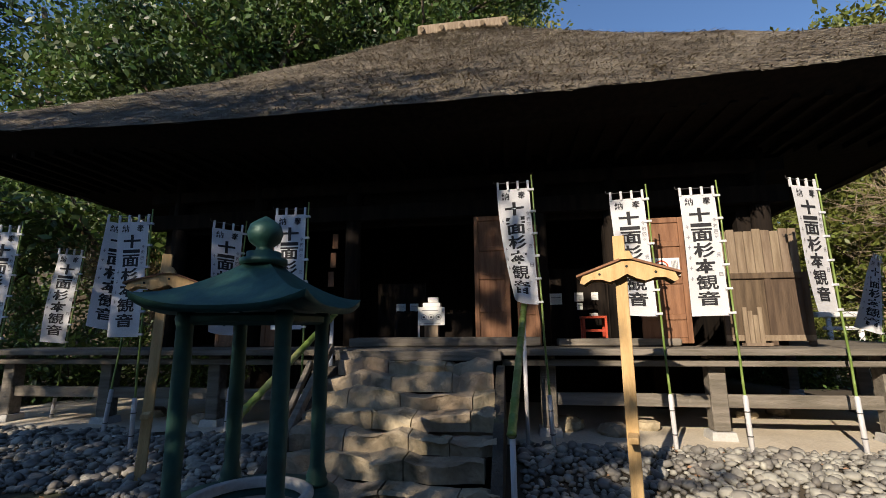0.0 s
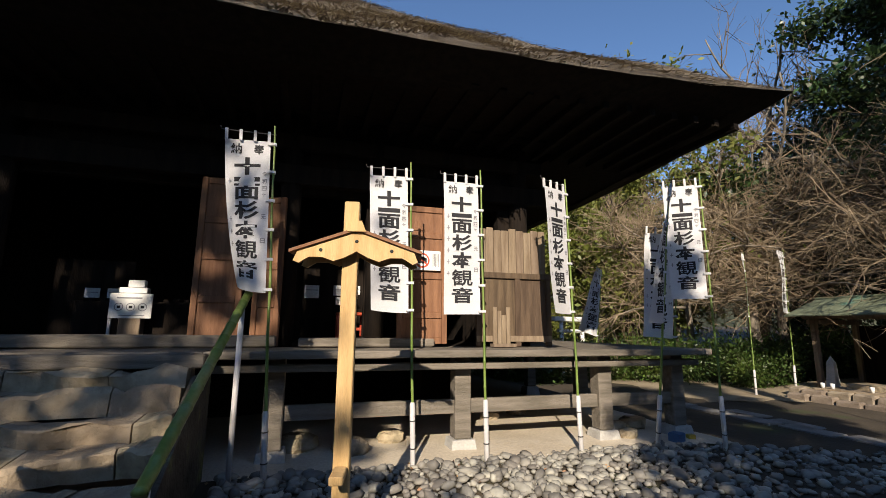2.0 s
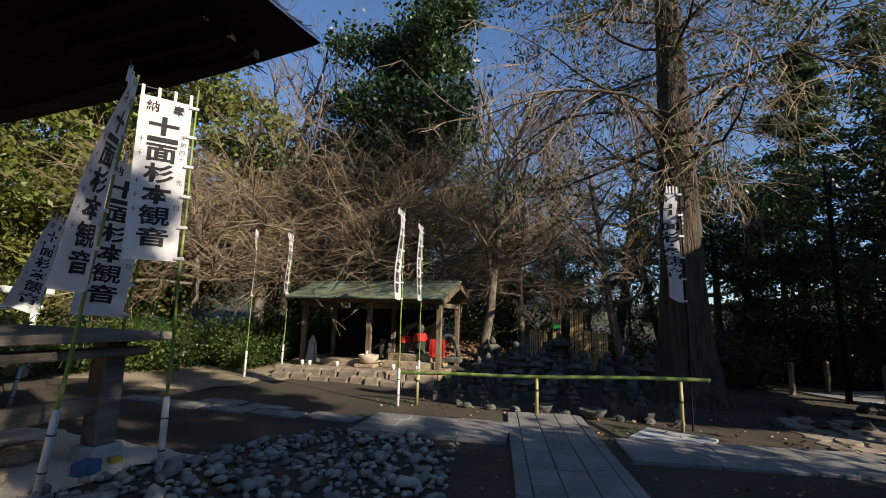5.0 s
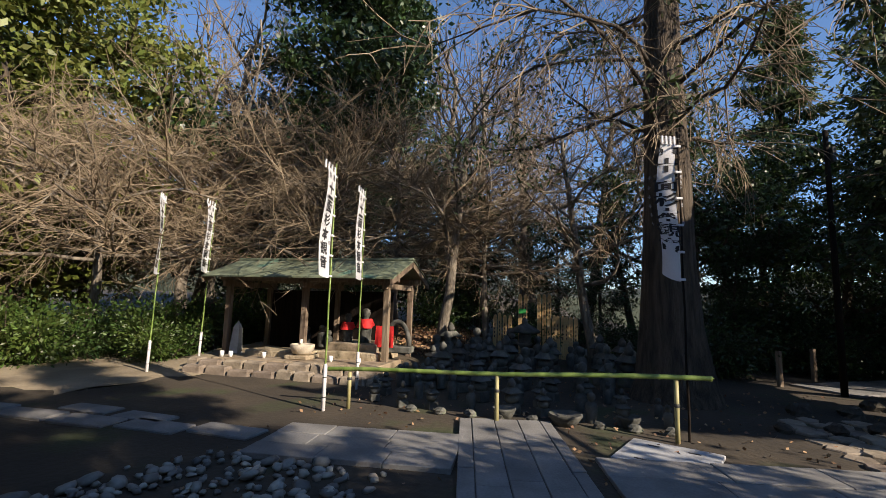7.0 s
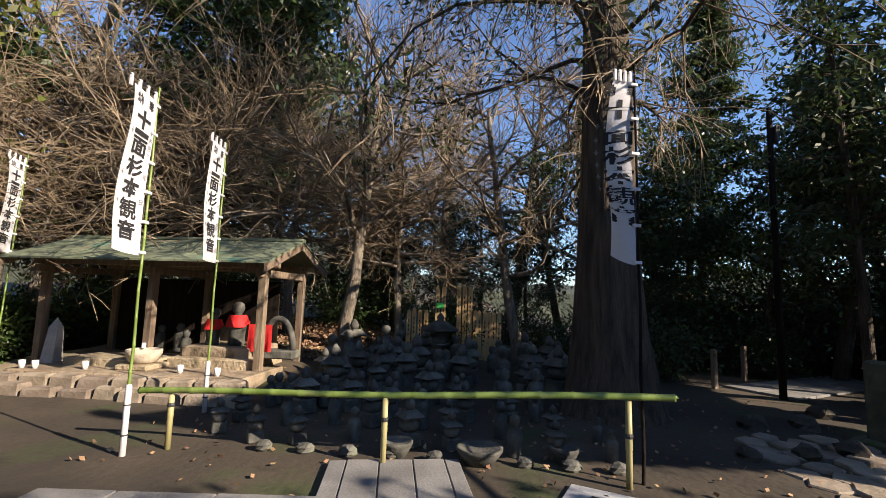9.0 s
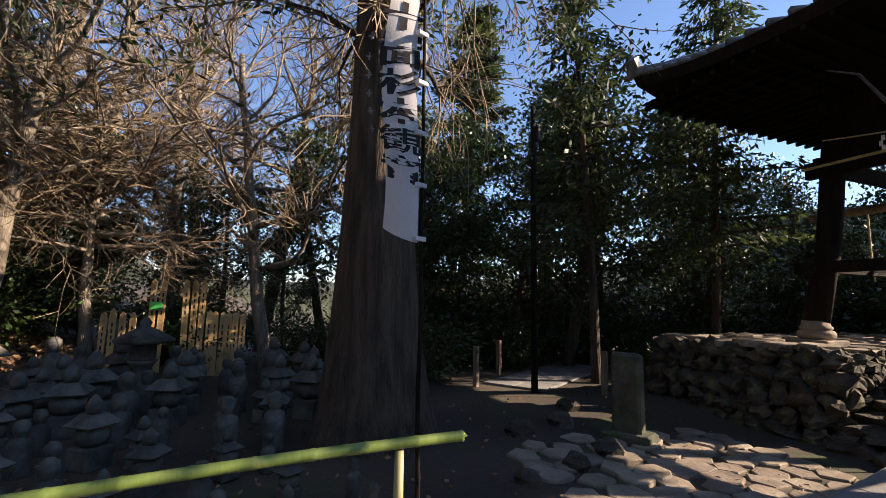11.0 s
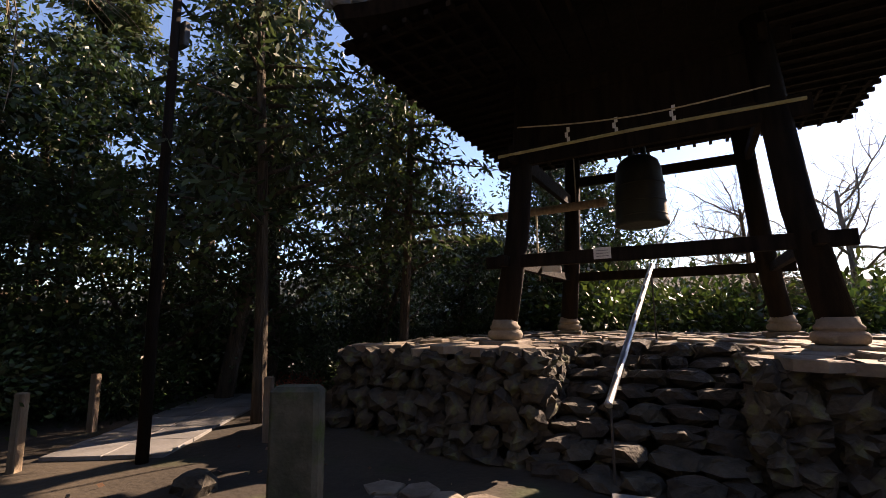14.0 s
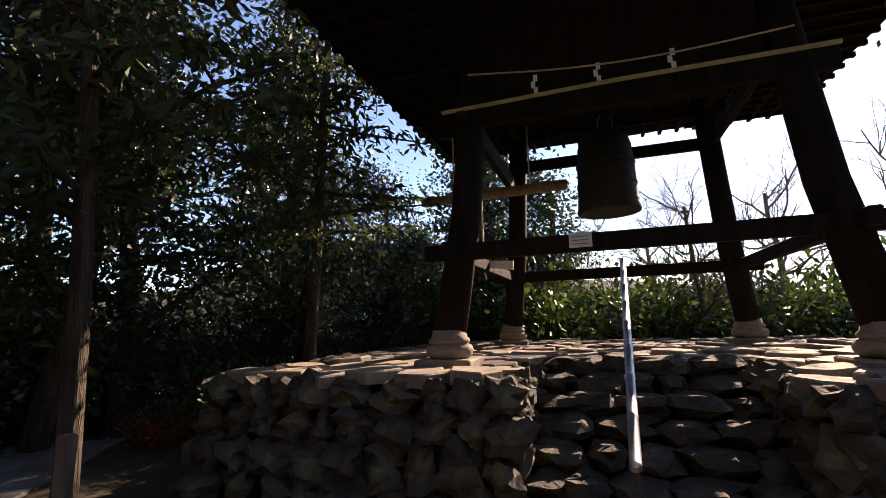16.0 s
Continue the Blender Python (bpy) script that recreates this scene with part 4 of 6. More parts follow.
nt = thing("paper_notice", pose(10.38, TY + at_h(1.07) + 0.053, 2.075), "small white paper notice pinned to the beam", "notice")
part("sheet", Shape().box(0, 0.21, 0, 0.004, 0, 0.145), "paper", nt)
for i in range(3):
    part("writing", Shape().box(0.03, 0.18, 0.005, 0.006, 0.03 + 0.035 * i, 0.038 + 0.035 * i), "faint_ink", nt)
nb = solid("white_board", Shape().plate([(0, 0.0), (0.68, 0.10), (0.68, 0.17), (0, 0.12)], 0, 0.02), "white", pose(11.38, -7.5, 2.05), "white board under the beam", "board")

hr = thing("handrail", pose(10.03, -3.7, 0), "polished bamboo-jointed steel handrail on thin posts", "handrail")
ra, rb = Vector((0.21, -0.77, 0.60)), Vector((0.02, -3.92, 2.10))
pts, rad = [], []
for i in range(9):
    for d, k in ((-0.004, 1), (0, 1.12), (0.004, 1)):
        pts.append(ra.lerp(rb, min(max(i / 8 + d, 0), 1)))
        rad.append(0.034 * k)
part("rail", Shape().tube(pts, rad, 12), "steel", hr, "shiny jointed metal rail", smooth=True)
for q in (0.02, 0.97):
    p = ra.lerp(rb, q)
    part("post", Shape().tube([(p.x, p.y, -0.2 if q < 0.5 else TZ - 0.1), (p.x, p.y, p.z - 0.02)], 0.012, 8), "wire", hr)

# flagstones in front of the tower
fl = thing("flagstone_path", pose(0, 0, 0), "irregular flagstones laid before the bell tower", "paving", kind="structure")
rng = random.Random(41)
for j in range(10):
    for i in range(9):
        x, y = 9.0 + i * 0.33 + 0.16 * (j % 2) + rng.uniform(-0.06, 0.06), -0.8 - j * 0.32 + rng.uniform(-0.05, 0.05)
        x += 0.25 * (-y) * 0.3
        part("flagstone", flag_poly(x, y, 0.195 * rng.uniform(0.8, 1.08), rng.random(), 0.08, ground_z(x, y) + 0.035 + rng.uniform(-0.01, 0.012), rng.uniform(-0.03, 0.03)), "flag", fl)


# ---- paths ----
def paving(name, label, origin, yaw, cells, material="slab", z=0.05, gap=0.005):
    pv = thing(name, pose(*origin, 0, 0, yaw), label, "paving", kind="structure")
    for x0, x1, y0, y1 in cells:
        part("slab", Shape().box(x0 + gap, x1 - gap, y0 + gap, y1 - gap, -0.08, z + 0.004 * math.sin(17 * x0 + 31 * y0), 0.006), material, pv)
    ex = [c for x0, x1, y0, y1 in cells for c in (x0, x1)]
    ey = [c for x0, x1, y0, y1 in cells for c in (y0, y1)]
    part("joint_bed", Shape().box(min(ex) + 0.02, max(ex) - 0.02, min(ey) + 0.02, max(ey) - 0.02, -0.1, z - 0.016), "mortar", pv, "earth-filled joints")
    return pv


# main path along x, turned a little
cells = [(4.12 - 0.9 * i - 0.9, 4.12 - 0.9 * i, a, b) for i in range(14) for a, b in ((-0.02, 0.12), (1.0, 1.16))]
rng = random.Random(3)
for a, b in ((0.12, 0.41), (0.41, 0.71), (0.71, 1.0)):
    x = 4.12
    while x > -8.4:
        w = rng.uniform(0.7, 1.3)
        cells.append((x - w, x, a, b))
        x -= w
paving("stone_path", "grey cut-stone path with kerb strips", (6.35, 1.55, 0.0), 12, cells)
cells = []
x = 0.0
for r, ww in ((0, 0.37), (1, 0.37), (2, 0.38)):
    y = 0.0
    while y < 2.05:
        w = min(rng.uniform(0.6, 0.95), 2.1 - y)
        cells.append((x, x + ww, y, y + w))
        y += w
    x += ww
paving("stone_landing", "broad grey stone landing beside the path", (8.30, 3.20, 0.0), 6, cells)
# the path towards the tower
cells = []
for r in range(2):
    y = 0.0
    while y < 5.6:
        w = rng.uniform(0.7, 1.1)
        cells.append((r * 0.5, r * 0.5 + 0.5, -y - w, -y))
        y += w
paving("stone_path", "grey cut-stone side path towards the tower", (8.15, 1.75, 0.0), 10, cells, z=0.04)
for i, (x, y) in enumerate(((8.75, 5.95), (8.62, 6.85), (8.55, 7.8), (8.55, 8.75), (8.6, 9.7))):
    solid("stepping_slab", Shape().box(-0.19, 0.19, -0.42, 0.42, -0.06, 0.028, 0.012), "slab", pose(x, y, ground_z(x, y), 0, 0, 2 * i - 3), "long grey stepping slab set in the ground", "slab", "stepping slabs")
for i, (x, y) in enumerate(((8.9, 7.3), (9.0, 8.3))):
    solid("stepping_slab", Shape().box(-0.16, 0.16, -0.40, 0.40, -0.06, 0.028, 0.012), "slab", pose(x, y, ground_z(x, y), 0, 0, 2 * i - 3), "long grey stepping slab set in the ground", "slab", "stepping slabs")
# far slabs beside the utility pole
cells = [(i * 0.62, i * 0.62 + 0.62, -j * 0.62 - 0.62, -j * 0.62) for i in range(2) for j in range(6)]
paving("stone_path", "sunlit pale paving slabs beyond the platform", (14.35, -3.0, 0.0), 32, cells, z=0.04)
mt = thing("cover_plate", pose(9.2, 1.78, 0.0, 0, 0, -22.5), "pale square cover plate with lifting slots", "cover")
part("plate", Shape().box(0.05, 0.90, -0.92, 0, -0.02, 0.03, 0.008), "plate", mt)
for a in (0.15, 0.7):
    for b in (-0.2, -0.6):
        part("slot", Shape().box(a, a + 0.03, b - 0.12, b, 0.031, 0.034), "wire", mt)

# ---- memorial shelter ----
sh = thing("roofed_shelter", pose(0, 0, 0), "small open shelter with a green-stained sheet-metal gable roof", "shelter")
X0, XR, X1, Y0, Y1, ZE, ZR = 12.45, 13.72, 15.0, 5.42, 9.95, 2.0, 2.46
n = 12
for a, b, za, zb in ((X0, XR, ZE, ZR), (XR, X1, ZR, ZE)):
    for i in range(n):
        y0, y1 = Y0 + (Y1 - Y0) * i / n, Y0 + (Y1 - Y0) * (i + 1) / n - 0.012
        s = Shape().add([(a, y0, za), (b, y0, zb), (b, y1, zb), (a, y1, za), (a, y0, za - 0.03), (b, y0, zb - 0.03), (b, y1, zb - 0.03), (a, y1, za - 0.03)],
                        [(0, 1, 2, 3), (7, 6, 5, 4), (0, 4, 5, 1), (1, 5, 6, 2), (2, 6, 7, 3), (3, 7, 4, 0)])
        part("roof_sheet", s, "copper_roof", sh)
part("ridge_strip", Shape().box(XR - 0.07, XR + 0.07, Y0, Y1, ZR - 0.02, ZR + 0.035, 0.01), "copper_roof", sh)
for y in (Y0 + 0.02, Y1 - 0.06):
    for a, b, za, zb in ((X0, XR, ZE, ZR), (XR, X1, ZR, ZE)):
        part("bargeboard", Shape().add([(a, y, za - 0.16), (b, y, zb - 0.16), (b, y, zb - 0.035), (a, y, za - 0.035), (a, y + 0.04, za - 0.16), (b, y + 0.04, zb - 0.16), (b, y + 0.04, zb - 0.035), (a, y + 0.04, za - 0.035)],
                                       [(0, 1, 2, 3), (7, 6, 5, 4), (0, 4, 5, 1), (3, 2, 6, 7), (0, 3, 7, 4), (1, 5, 6, 2)]), "greywood", sh)
for x in (13.0, 14.5):
    for y in (5.75, 7.65, 9.6):
        part("post", Shape().box(x - 0.06, x + 0.06, y - 0.06, y + 0.06, ground_z(x, y) - 0.1, 2.02, 0.006), "greywood", sh)
    part("wall_plate", Shape().box(x - 0.05, x + 0.05, 5.5, 9.85, 1.92, 2.05, 0.006), "greywood", sh)
for y in (5.75, 7.65, 9.6):
    part("tie_beam", Shape().box(12.8, 14.7, y - 0.045, y + 0.045, 1.78, 1.90, 0.006), "greywood", sh)
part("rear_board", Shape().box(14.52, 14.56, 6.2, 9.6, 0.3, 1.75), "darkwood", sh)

kerb = thing("kerb_stones", pose(0, 0, 0), "low kerb of rough natural stones round the shelter", "kerb", kind="structure")
rng = random.Random(51)
for row, (xx, zz) in enumerate(((11.98, 0.0), (12.16, 0.13))):
    y = 5.3 + 0.17 * row
    while y < 9.6:
        w = rng.uniform(0.28, 0.55)
        sx, hz = rng.uniform(0.12, 0.17), rng.uniform(0.12, 0.16)
        blk = part("kerb_stone", Shape().box(-sx, sx, 0.008, w - 0.008, -0.06, hz, 0.028, rng.uniform(0.02, 0.12)), "flag", kerb)
        blk.matrix_basis = pose(xx + rng.uniform(-0.03, 0.03), y, zz + ground_z(12, y) * 0.5, rng.uniform(-3, 3), rng.uniform(-3, 3), rng.uniform(-5, 5))
        y += w
for x0, x1, y0, y1, z1 in ((12.2, 13.6, 5.6, 9.3, 0.30), (12.75, 13.5, 7.4, 8.9, 0.42), (13.0, 14.2, 5.9, 7.3, 0.45), (13.2, 14.2, 6.0, 7.2, 0.62)):
    part("base_slab", Shape().box(x0, x1, y0, y1, 0.0, z1, 0.02), "stepstone", kerb)


def jizo(name, m, hgt, label, bib=None, group=""):
    """A small robed stone figure, one plain mesh; the bib is a cloth of its own."""
    k = hgt / 0.6
    prof = [(0.10, 0), (0.115, 0.03), (0.105, 0.10), (0.115, 0.22), (0.12, 0.32), (0.10, 0.39), (0.055, 0.415), (0.05, 0.43), (0.075, 0.47), (0.082, 0.52), (0.07, 0.57), (0.03, 0.60), (0.004, 0.603)]
    ob = solid(name, Shape().lathe([(r * k, z * k) for r, z in prof], 14), "statue", m, label, "statue", group, smooth=True)
    if bib:
        s = Shape()
        vs, fs, n = [], [], 10
        for j in range(4):
            for i in range(n + 1):
                a = -1.9 + 3.8 * i / n
                r = (0.085 + 0.012 * j + 0.008 * math.sin(i * 2.3)) * k * 1.35
                vs.append((-r * math.cos(a), r * math.sin(a), (0.42 - 0.055 * j * (1.0 if abs(a) < 1.2 else 0.7)) * k))
        fs = [(j * (n + 1) + i, j * (n + 1) + i + 1, (j + 1) * (n + 1) + i + 1, (j + 1) * (n + 1) + i) for j in range(3) for i in range(n)]
        solid("red_bib", s.add(vs, fs), "red", m, "bright red cloth bib tied round a stone figure", "bib", smooth=True)
    return ob


jizo("stone_statue", pose(13.55, 6.45, 0.62), 0.74, "weathered stone figure wearing a red bib", True)
jizo("stone_statue", pose(13.5, 6.85, 0.62), 0.62, "weathered stone figure wearing a red bib", True)
for x, y, hh in ((13.7, 7.6, 0.5), (13.75, 8.0, 0.45), (13.3, 7.2, 0.42)):
    jizo("stone_statue", pose(x, y, 0.45), hh, "small grey weathered stone figure", False, "small figures")
# arched stone beside the front post, with a red cloth hung before it
arch = thing("arched_stone", pose(13.45, 5.66, 0.45), "grey carved stone ring standing on a block", "stone ring")
part("base_block", Shape().box(-0.16, 0.16, -0.34, 0.34, 0.0, 0.14, 0.02), "statue", arch)
part("ring", Shape().tube([(0, 0.27 * math.cos(math.pi * i / 14), 0.13 + 0.52 * math.sin(math.pi * i / 14)) for i in range(15)], 0.055, 8), "statue", arch, smooth=True)
vs, n, rows = [], 12, 8
for face in (0, 0.006):
    vs += [(-0.2 - 0.02 * math.sin(i * 1.5) * j / rows - face, -0.2 + 0.4 * i / n * (1 + 0.06 * j / rows), 0.56 - 0.44 * j / rows) for j in range(rows + 1) for i in range(n + 1)]
fs, k = [], (n + 1) * (rows + 1)
for j in range(rows):
    for i in range(n):
        q = (j * (n + 1) + i, j * (n + 1) + i + 1, (j + 1) * (n + 1) + i + 1, (j + 1) * (n + 1) + i)
        fs += [q, tuple(c + k for c in q[::-1])]
solid("red_cloth", Shape().add(vs, fs), "red", pose(13.42, 5.86, 0.45), "bright red cloth hung before the stone ring", "cloth", smooth=True)
for x, y, z in ((12.3, 9.1, 0.42), (12.32, 8.9, 0.42), (12.5, 6.7, 0.42), (12.4, 6.05, 0.42), (12.45, 8.2, 0.42)):
    solid("offering_cup", Shape().lathe([(0.03, 0), (0.042, 0.05), (0.045, 0.12), (0.038, 0.12), (0.03, 0.04), (0.0, 0.04)], 12), "white", pose(x, y, z - 0.12), "small white offering cup on the kerb", "cup", "offering cups", smooth=True)
bs = thing("stone_basin", pose(12.75, 7.5, 0.30), "round pale stone water basin on a low block", "basin")
part("block", Shape().box(-0.26, 0.26, -0.26, 0.26, 0, 0.08, 0.015), "stepstone", bs)
part("bowl", Shape().lathe([(0.13, 0.08), (0.20, 0.12), (0.25, 0.22), (0.255, 0.29), (0.235, 0.30), (0.20, 0.29), (0.12, 0.2), (0.0, 0.18)], 22), "sand", bs, "pale stone bowl", smooth=True)
part("stone_cup", Shape().lathe([(0.03, 0.3), (0.03, 0.38), (0.0, 0.38)], 8, 0.1, 0.1), "white", bs)
stl = solid("stone_marker", Shape().add([(-0.13, -0.11, 0), (0.13, -0.11, 0), (0.13, 0.11, 0), (-0.13, 0.11, 0), (-0.07, -0.07, 0.74), (0.07, -0.07, 0.74), (0.07, 0.07, 0.74), (-0.07, 0.07, 0.74)], [(0, 1, 5, 4), (1, 2, 6, 5), (2, 3, 7, 6), (3, 0, 4, 7), (3, 2, 1, 0)]).add([(-0.07, -0.07, 0.74), (0.07, -0.07, 0.74), (0.07, 0.07, 0.74), (-0.07, 0.07, 0.74), (0, 0, 0.90)], [(0, 1, 4), (1, 2, 4), (2, 3, 4), (3, 0, 4)]), "concrete", pose(12.95, 9.3, 0.12, 0, 3, 10), "pale pointed stone marker post", "marker")

# ---- slender memorial boards ----
def sotoba(x, y, z1, label):
    w = 0.052
    z0 = ground_z(x, y) - 0.1
    top = z1 - z0
    o = [(-w, 0), (w, 0), (w, top - 0.10), (w * 0.7, top - 0.085), (w, top - 0.065), (w * 0.65, top - 0.03), (0, top), (-w * 0.65, top - 0.03), (-w, top - 0.065), (-w * 0.7, top - 0.085), (-w, top - 0.10)]
    b = thing("memorial_board", pose(x, y, z0, 0, random.uniform(-1, 1), -97 + random.uniform(-6, 6)), label, "wooden board", "memorial boards")
    part("board", Shape().plate(o, -0.008, 0.008), "newwood", b)
    for k in range(4):
        part("writing", Shape().box(-0.012, 0.012, -0.0095, -0.0085, top - 0.32 - 0.11 * k, top - 0.25 - 0.11 * k), "ink", b)


for i in range(4):
    sotoba(17.27, 4.12 - 0.145 * i, 1.24 + (0.06 if i == 1 else 0), "low pale wooden memorial board in a row")
for i in range(2):
    sotoba(17.3, 3.40 - 0.13 * i, 1.84, "tall pale wooden memorial board")
for i in range(3):
    sotoba(17.25, 2.86 - 0.125 * i, 1.85, "tall pale wooden memorial board")
for i in range(6):
    sotoba(17.22, 2.47 - 0.115 * i, 1.28 - 0.01 * i, "low pale wooden memorial board in a row")
solid("green_tag", Shape().box(-0.1, 0.1, -0.002, 0.002, 0, 0.14), "green", pose(17.24, 3.33, 1.28, 0, 0, -90), "bright green tag tied to the boards", "tag")
# stone lantern standing dark in front of the boards
ln = thing("stone_lantern", pose(15.2, 3.1, ground_z(15.2, 3.1)), "squat grey stone lantern among the memorials", "lantern")
part("shaft", Shape().lathe([(0.2, 0), (0.2, 0.08), (0.11, 0.12), (0.1, 0.5), (0.15, 0.56), (0.2, 0.62)], 14), "statue", ln, smooth=True)
part("fire_box", Shape().box(-0.14, 0.14, -0.14, 0.14, 0.62, 0.85, 0.02), "statue", ln)
part("cap", Shape().lathe([(0.36, 0.86), (0.38, 0.90), (0.18, 1.02), (0.06, 1.08), (0.08, 1.14), (0.0, 1.24)], 18), "statue", ln, smooth=True)

# ---- small memorial stones behind the bamboo rail ----
rng = random.Random(61)
def small_pagoda(x, y, hgt, seed):
    z0 = ground_z(x, y)
    r = random.Random(seed)
    t = thing("small_stone_tower", pose(x, y, z0, 0, 0, r.uniform(0, 90)), "small stacked memorial stone, grey and mossy", "stone tower", "memorial stones")
    k = hgt / 0.55
    part("cube_stone", Shape().box(-0.11 * k, 0.11 * k, -0.11 * k, 0.11 * k, 0, 0.17 * k, 0.012), "statue", t)
    part("round_stone", Shape().lathe([(0.07 * k, 0.17 * k), (0.115 * k, 0.21 * k), (0.12 * k, 0.27 * k), (0.07 * k, 0.32 * k)], 12), "statue", t, smooth=True)
    part("cap_stone", Shape().box(-0.14 * k, 0.14 * k, -0.14 * k, 0.14 * k, 0.32 * k, 0.41 * k, 0.015, 0.45), "statue", t)
    part("top_stone", Shape().lathe([(0.05 * k, 0.41 * k), (0.065 * k, 0.46 * k), (0.05 * k, 0.50 * k), (0.015 * k, 0.55 * k)], 10), "statue", t, smooth=True)


for j in range(10):
    for i in range(9):
        x, y = 10.75 + j * 0.62 + rng.uniform(-0.12, 0.12), 0.9 + i * 0.52 + rng.uniform(-0.12, 0.12)
        if math.hypot(x - 12.7, y - 0.45) < 0.9 or y > 5.1 or math.hypot(x - 15.2, y - 3.1) < 0.5:
            continue
        if rng.random() < 0.5:
            small_pagoda(x, y, rng.uniform(0.3, 0.5) * (1 + 0.13 * j), rng.random())
        else:
            jizo("stone_statue", pose(x, y, ground_z(x, y) - 0.01), rng.uniform(0.25, 0.42) * (1 + 0.13 * j), "small grey mossy stone figure", False, "small figures")
for i in range(5):
    x, y = 12.2 + rng.uniform(-0.1, 0.1), 5.0 - 0.17 * i
    jizo("stone_statue", pose(x, y, 0.02), 0.42, "small pale stone figure in a row", False, "small figures")
for i in range(9):
    y = 4.3 - 0.42 * i
    solid("round_stone", stone_shape(0.07, 0.09, 0.06, i, 0.15), "statue", pose(10.42, y, 0.04), "small pale round edging stone", "stone", "edging stones")
for x, y, r in ((10.45, 2.2, 0.22), (10.5, 3.0, 0.16), (10.6, 1.4, 0.14)):
    solid("stone_dish", Shape().lathe([(r * 0.6, 0), (r, 0.12), (r, 0.15), (r * 0.85, 0.14), (r * 0.3, 0.09), (0, 0.09)], 20), "statue", pose(x, y, 0.0), "shallow round stone water dish", "dish", smooth=True)

# bamboo rail before the memorial stones
br = thing("bamboo_rail", pose(10.07, 0.58, 0), "low green bamboo rail on bamboo posts", "railing")
pts, rad = [], []
for i in range(19):
    q = i / 18
    for d, k in ((-0.003, 1.0), (0, 1.12), (0.003, 1.0)):
        qq = min(max(q + d, 0), 1)
        pts.append((0.2 * qq, 4.95 * qq, 0.75 - 0.22 * qq + 0.01 * math.sin(9 * qq)))
        rad.append(0.030 * k)
part("rail", Shape().tube(pts, rad, 12), "bamboo", br, smooth=True)
for q in (0.075, 0.5, 0.93):
    p = part("post", Shape().tube([(0.2 * q, 4.95 * q, -0.05), (0.2 * q, 4.95 * q, 0.3), (0.2 * q, 4.95 * q, 0.31), (0.2 * q, 4.95 * q, 0.72 - 0.22 * q)], [0.028, 0.027, 0.03, 0.026], 10), "oldbamboo", br, smooth=True)
    part("binding", Shape().lathe([(0.032, 0.4), (0.036, 0.42), (0.032, 0.44)], 10, 0.2 * q, 4.95 * q), "wire", p)

# utility pole, mossy stele, edging
up = thing("utility_pole", pose(14.37, -2.8, 0), "slim dark pole with small fittings, deepened for shade", "utility pole")
# dark brown pole, coloured deeper still to paint in the foliage's shade
part("pole", Shape().lathe([(0.06, -0.1), (0.045, 5.1), (0.0, 5.12)], 14), "darkwood", up, smooth=True)
part("fitting", Shape().box(-0.09, 0.09, -0.12, -0.05, 4.45, 4.75, 0.01), "wire", up)
ms = thing("mossy_stele", pose(11.9, -2.45, ground_z(11.9, -2.45), 0, 0, 25), "upright mossy green inscribed stone slab", "stele")
part("slab", Shape().box(-0.17, 0.17, -0.09, 0.09, 0, 1.02, 0.03), "moss_stone", ms)
part("base_block", Shape().box(-0.28, 0.28, -0.2, 0.2, -0.1, 0.12, 0.03), "moss_stone", ms)
for i, (x, y, r) in enumerate(((11.2, -1.15, 0.16), (11.5, -1.75, 0.2), (12.3, -1.2, 0.22), (11.05, -0.5, 0.14), (12.6, -2.0, 0.2), (12.9, -3.4, 0.22), (13.2, -2.6, 0.2))):
    solid("edging_rock", stone_shape(r, r * 0.8, r * 0.7, i + 3, 0.2), "rock", pose(x, y, ground_z(x, y) + 0.03), "rough grey edging rock", "rock", "edging rocks")
# short timber post and low rail beyond
for i, (x, y) in enumerate(((13.9, -3.9), (15.2, -2.1), (16.3, -3.2))):
    solid("timber_post", Shape().box(-0.045, 0.045, -0.045, 0.045, -0.1, 0.72, 0.01), "greywood", pose(x, y, ground_z(x, y), 0, 0, 20), "short weathered timber post", "post", "low posts")

# white torii beyond the hall
to = thing("torii_gate", pose(8.9, 14.2, ground_z(8.9, 14.2), 0, 0, 12), "small weathered white torii gate", "torii")
for s in (-0.45, 0.45):
    part("post", Shape().lathe([(0.07, 0), (0.065, 1.85)], 12, s, 0), "white", to, smooth=True)
part("top_beam", Shape().box(-0.8, 0.8, -0.09, 0.09, 1.85, 2.0, 0.02), "white", to)
part("tie_beam", Shape().box(-0.6, 0.6, -0.06, 0.06, 1.5, 1.6, 0.01), "white", to)


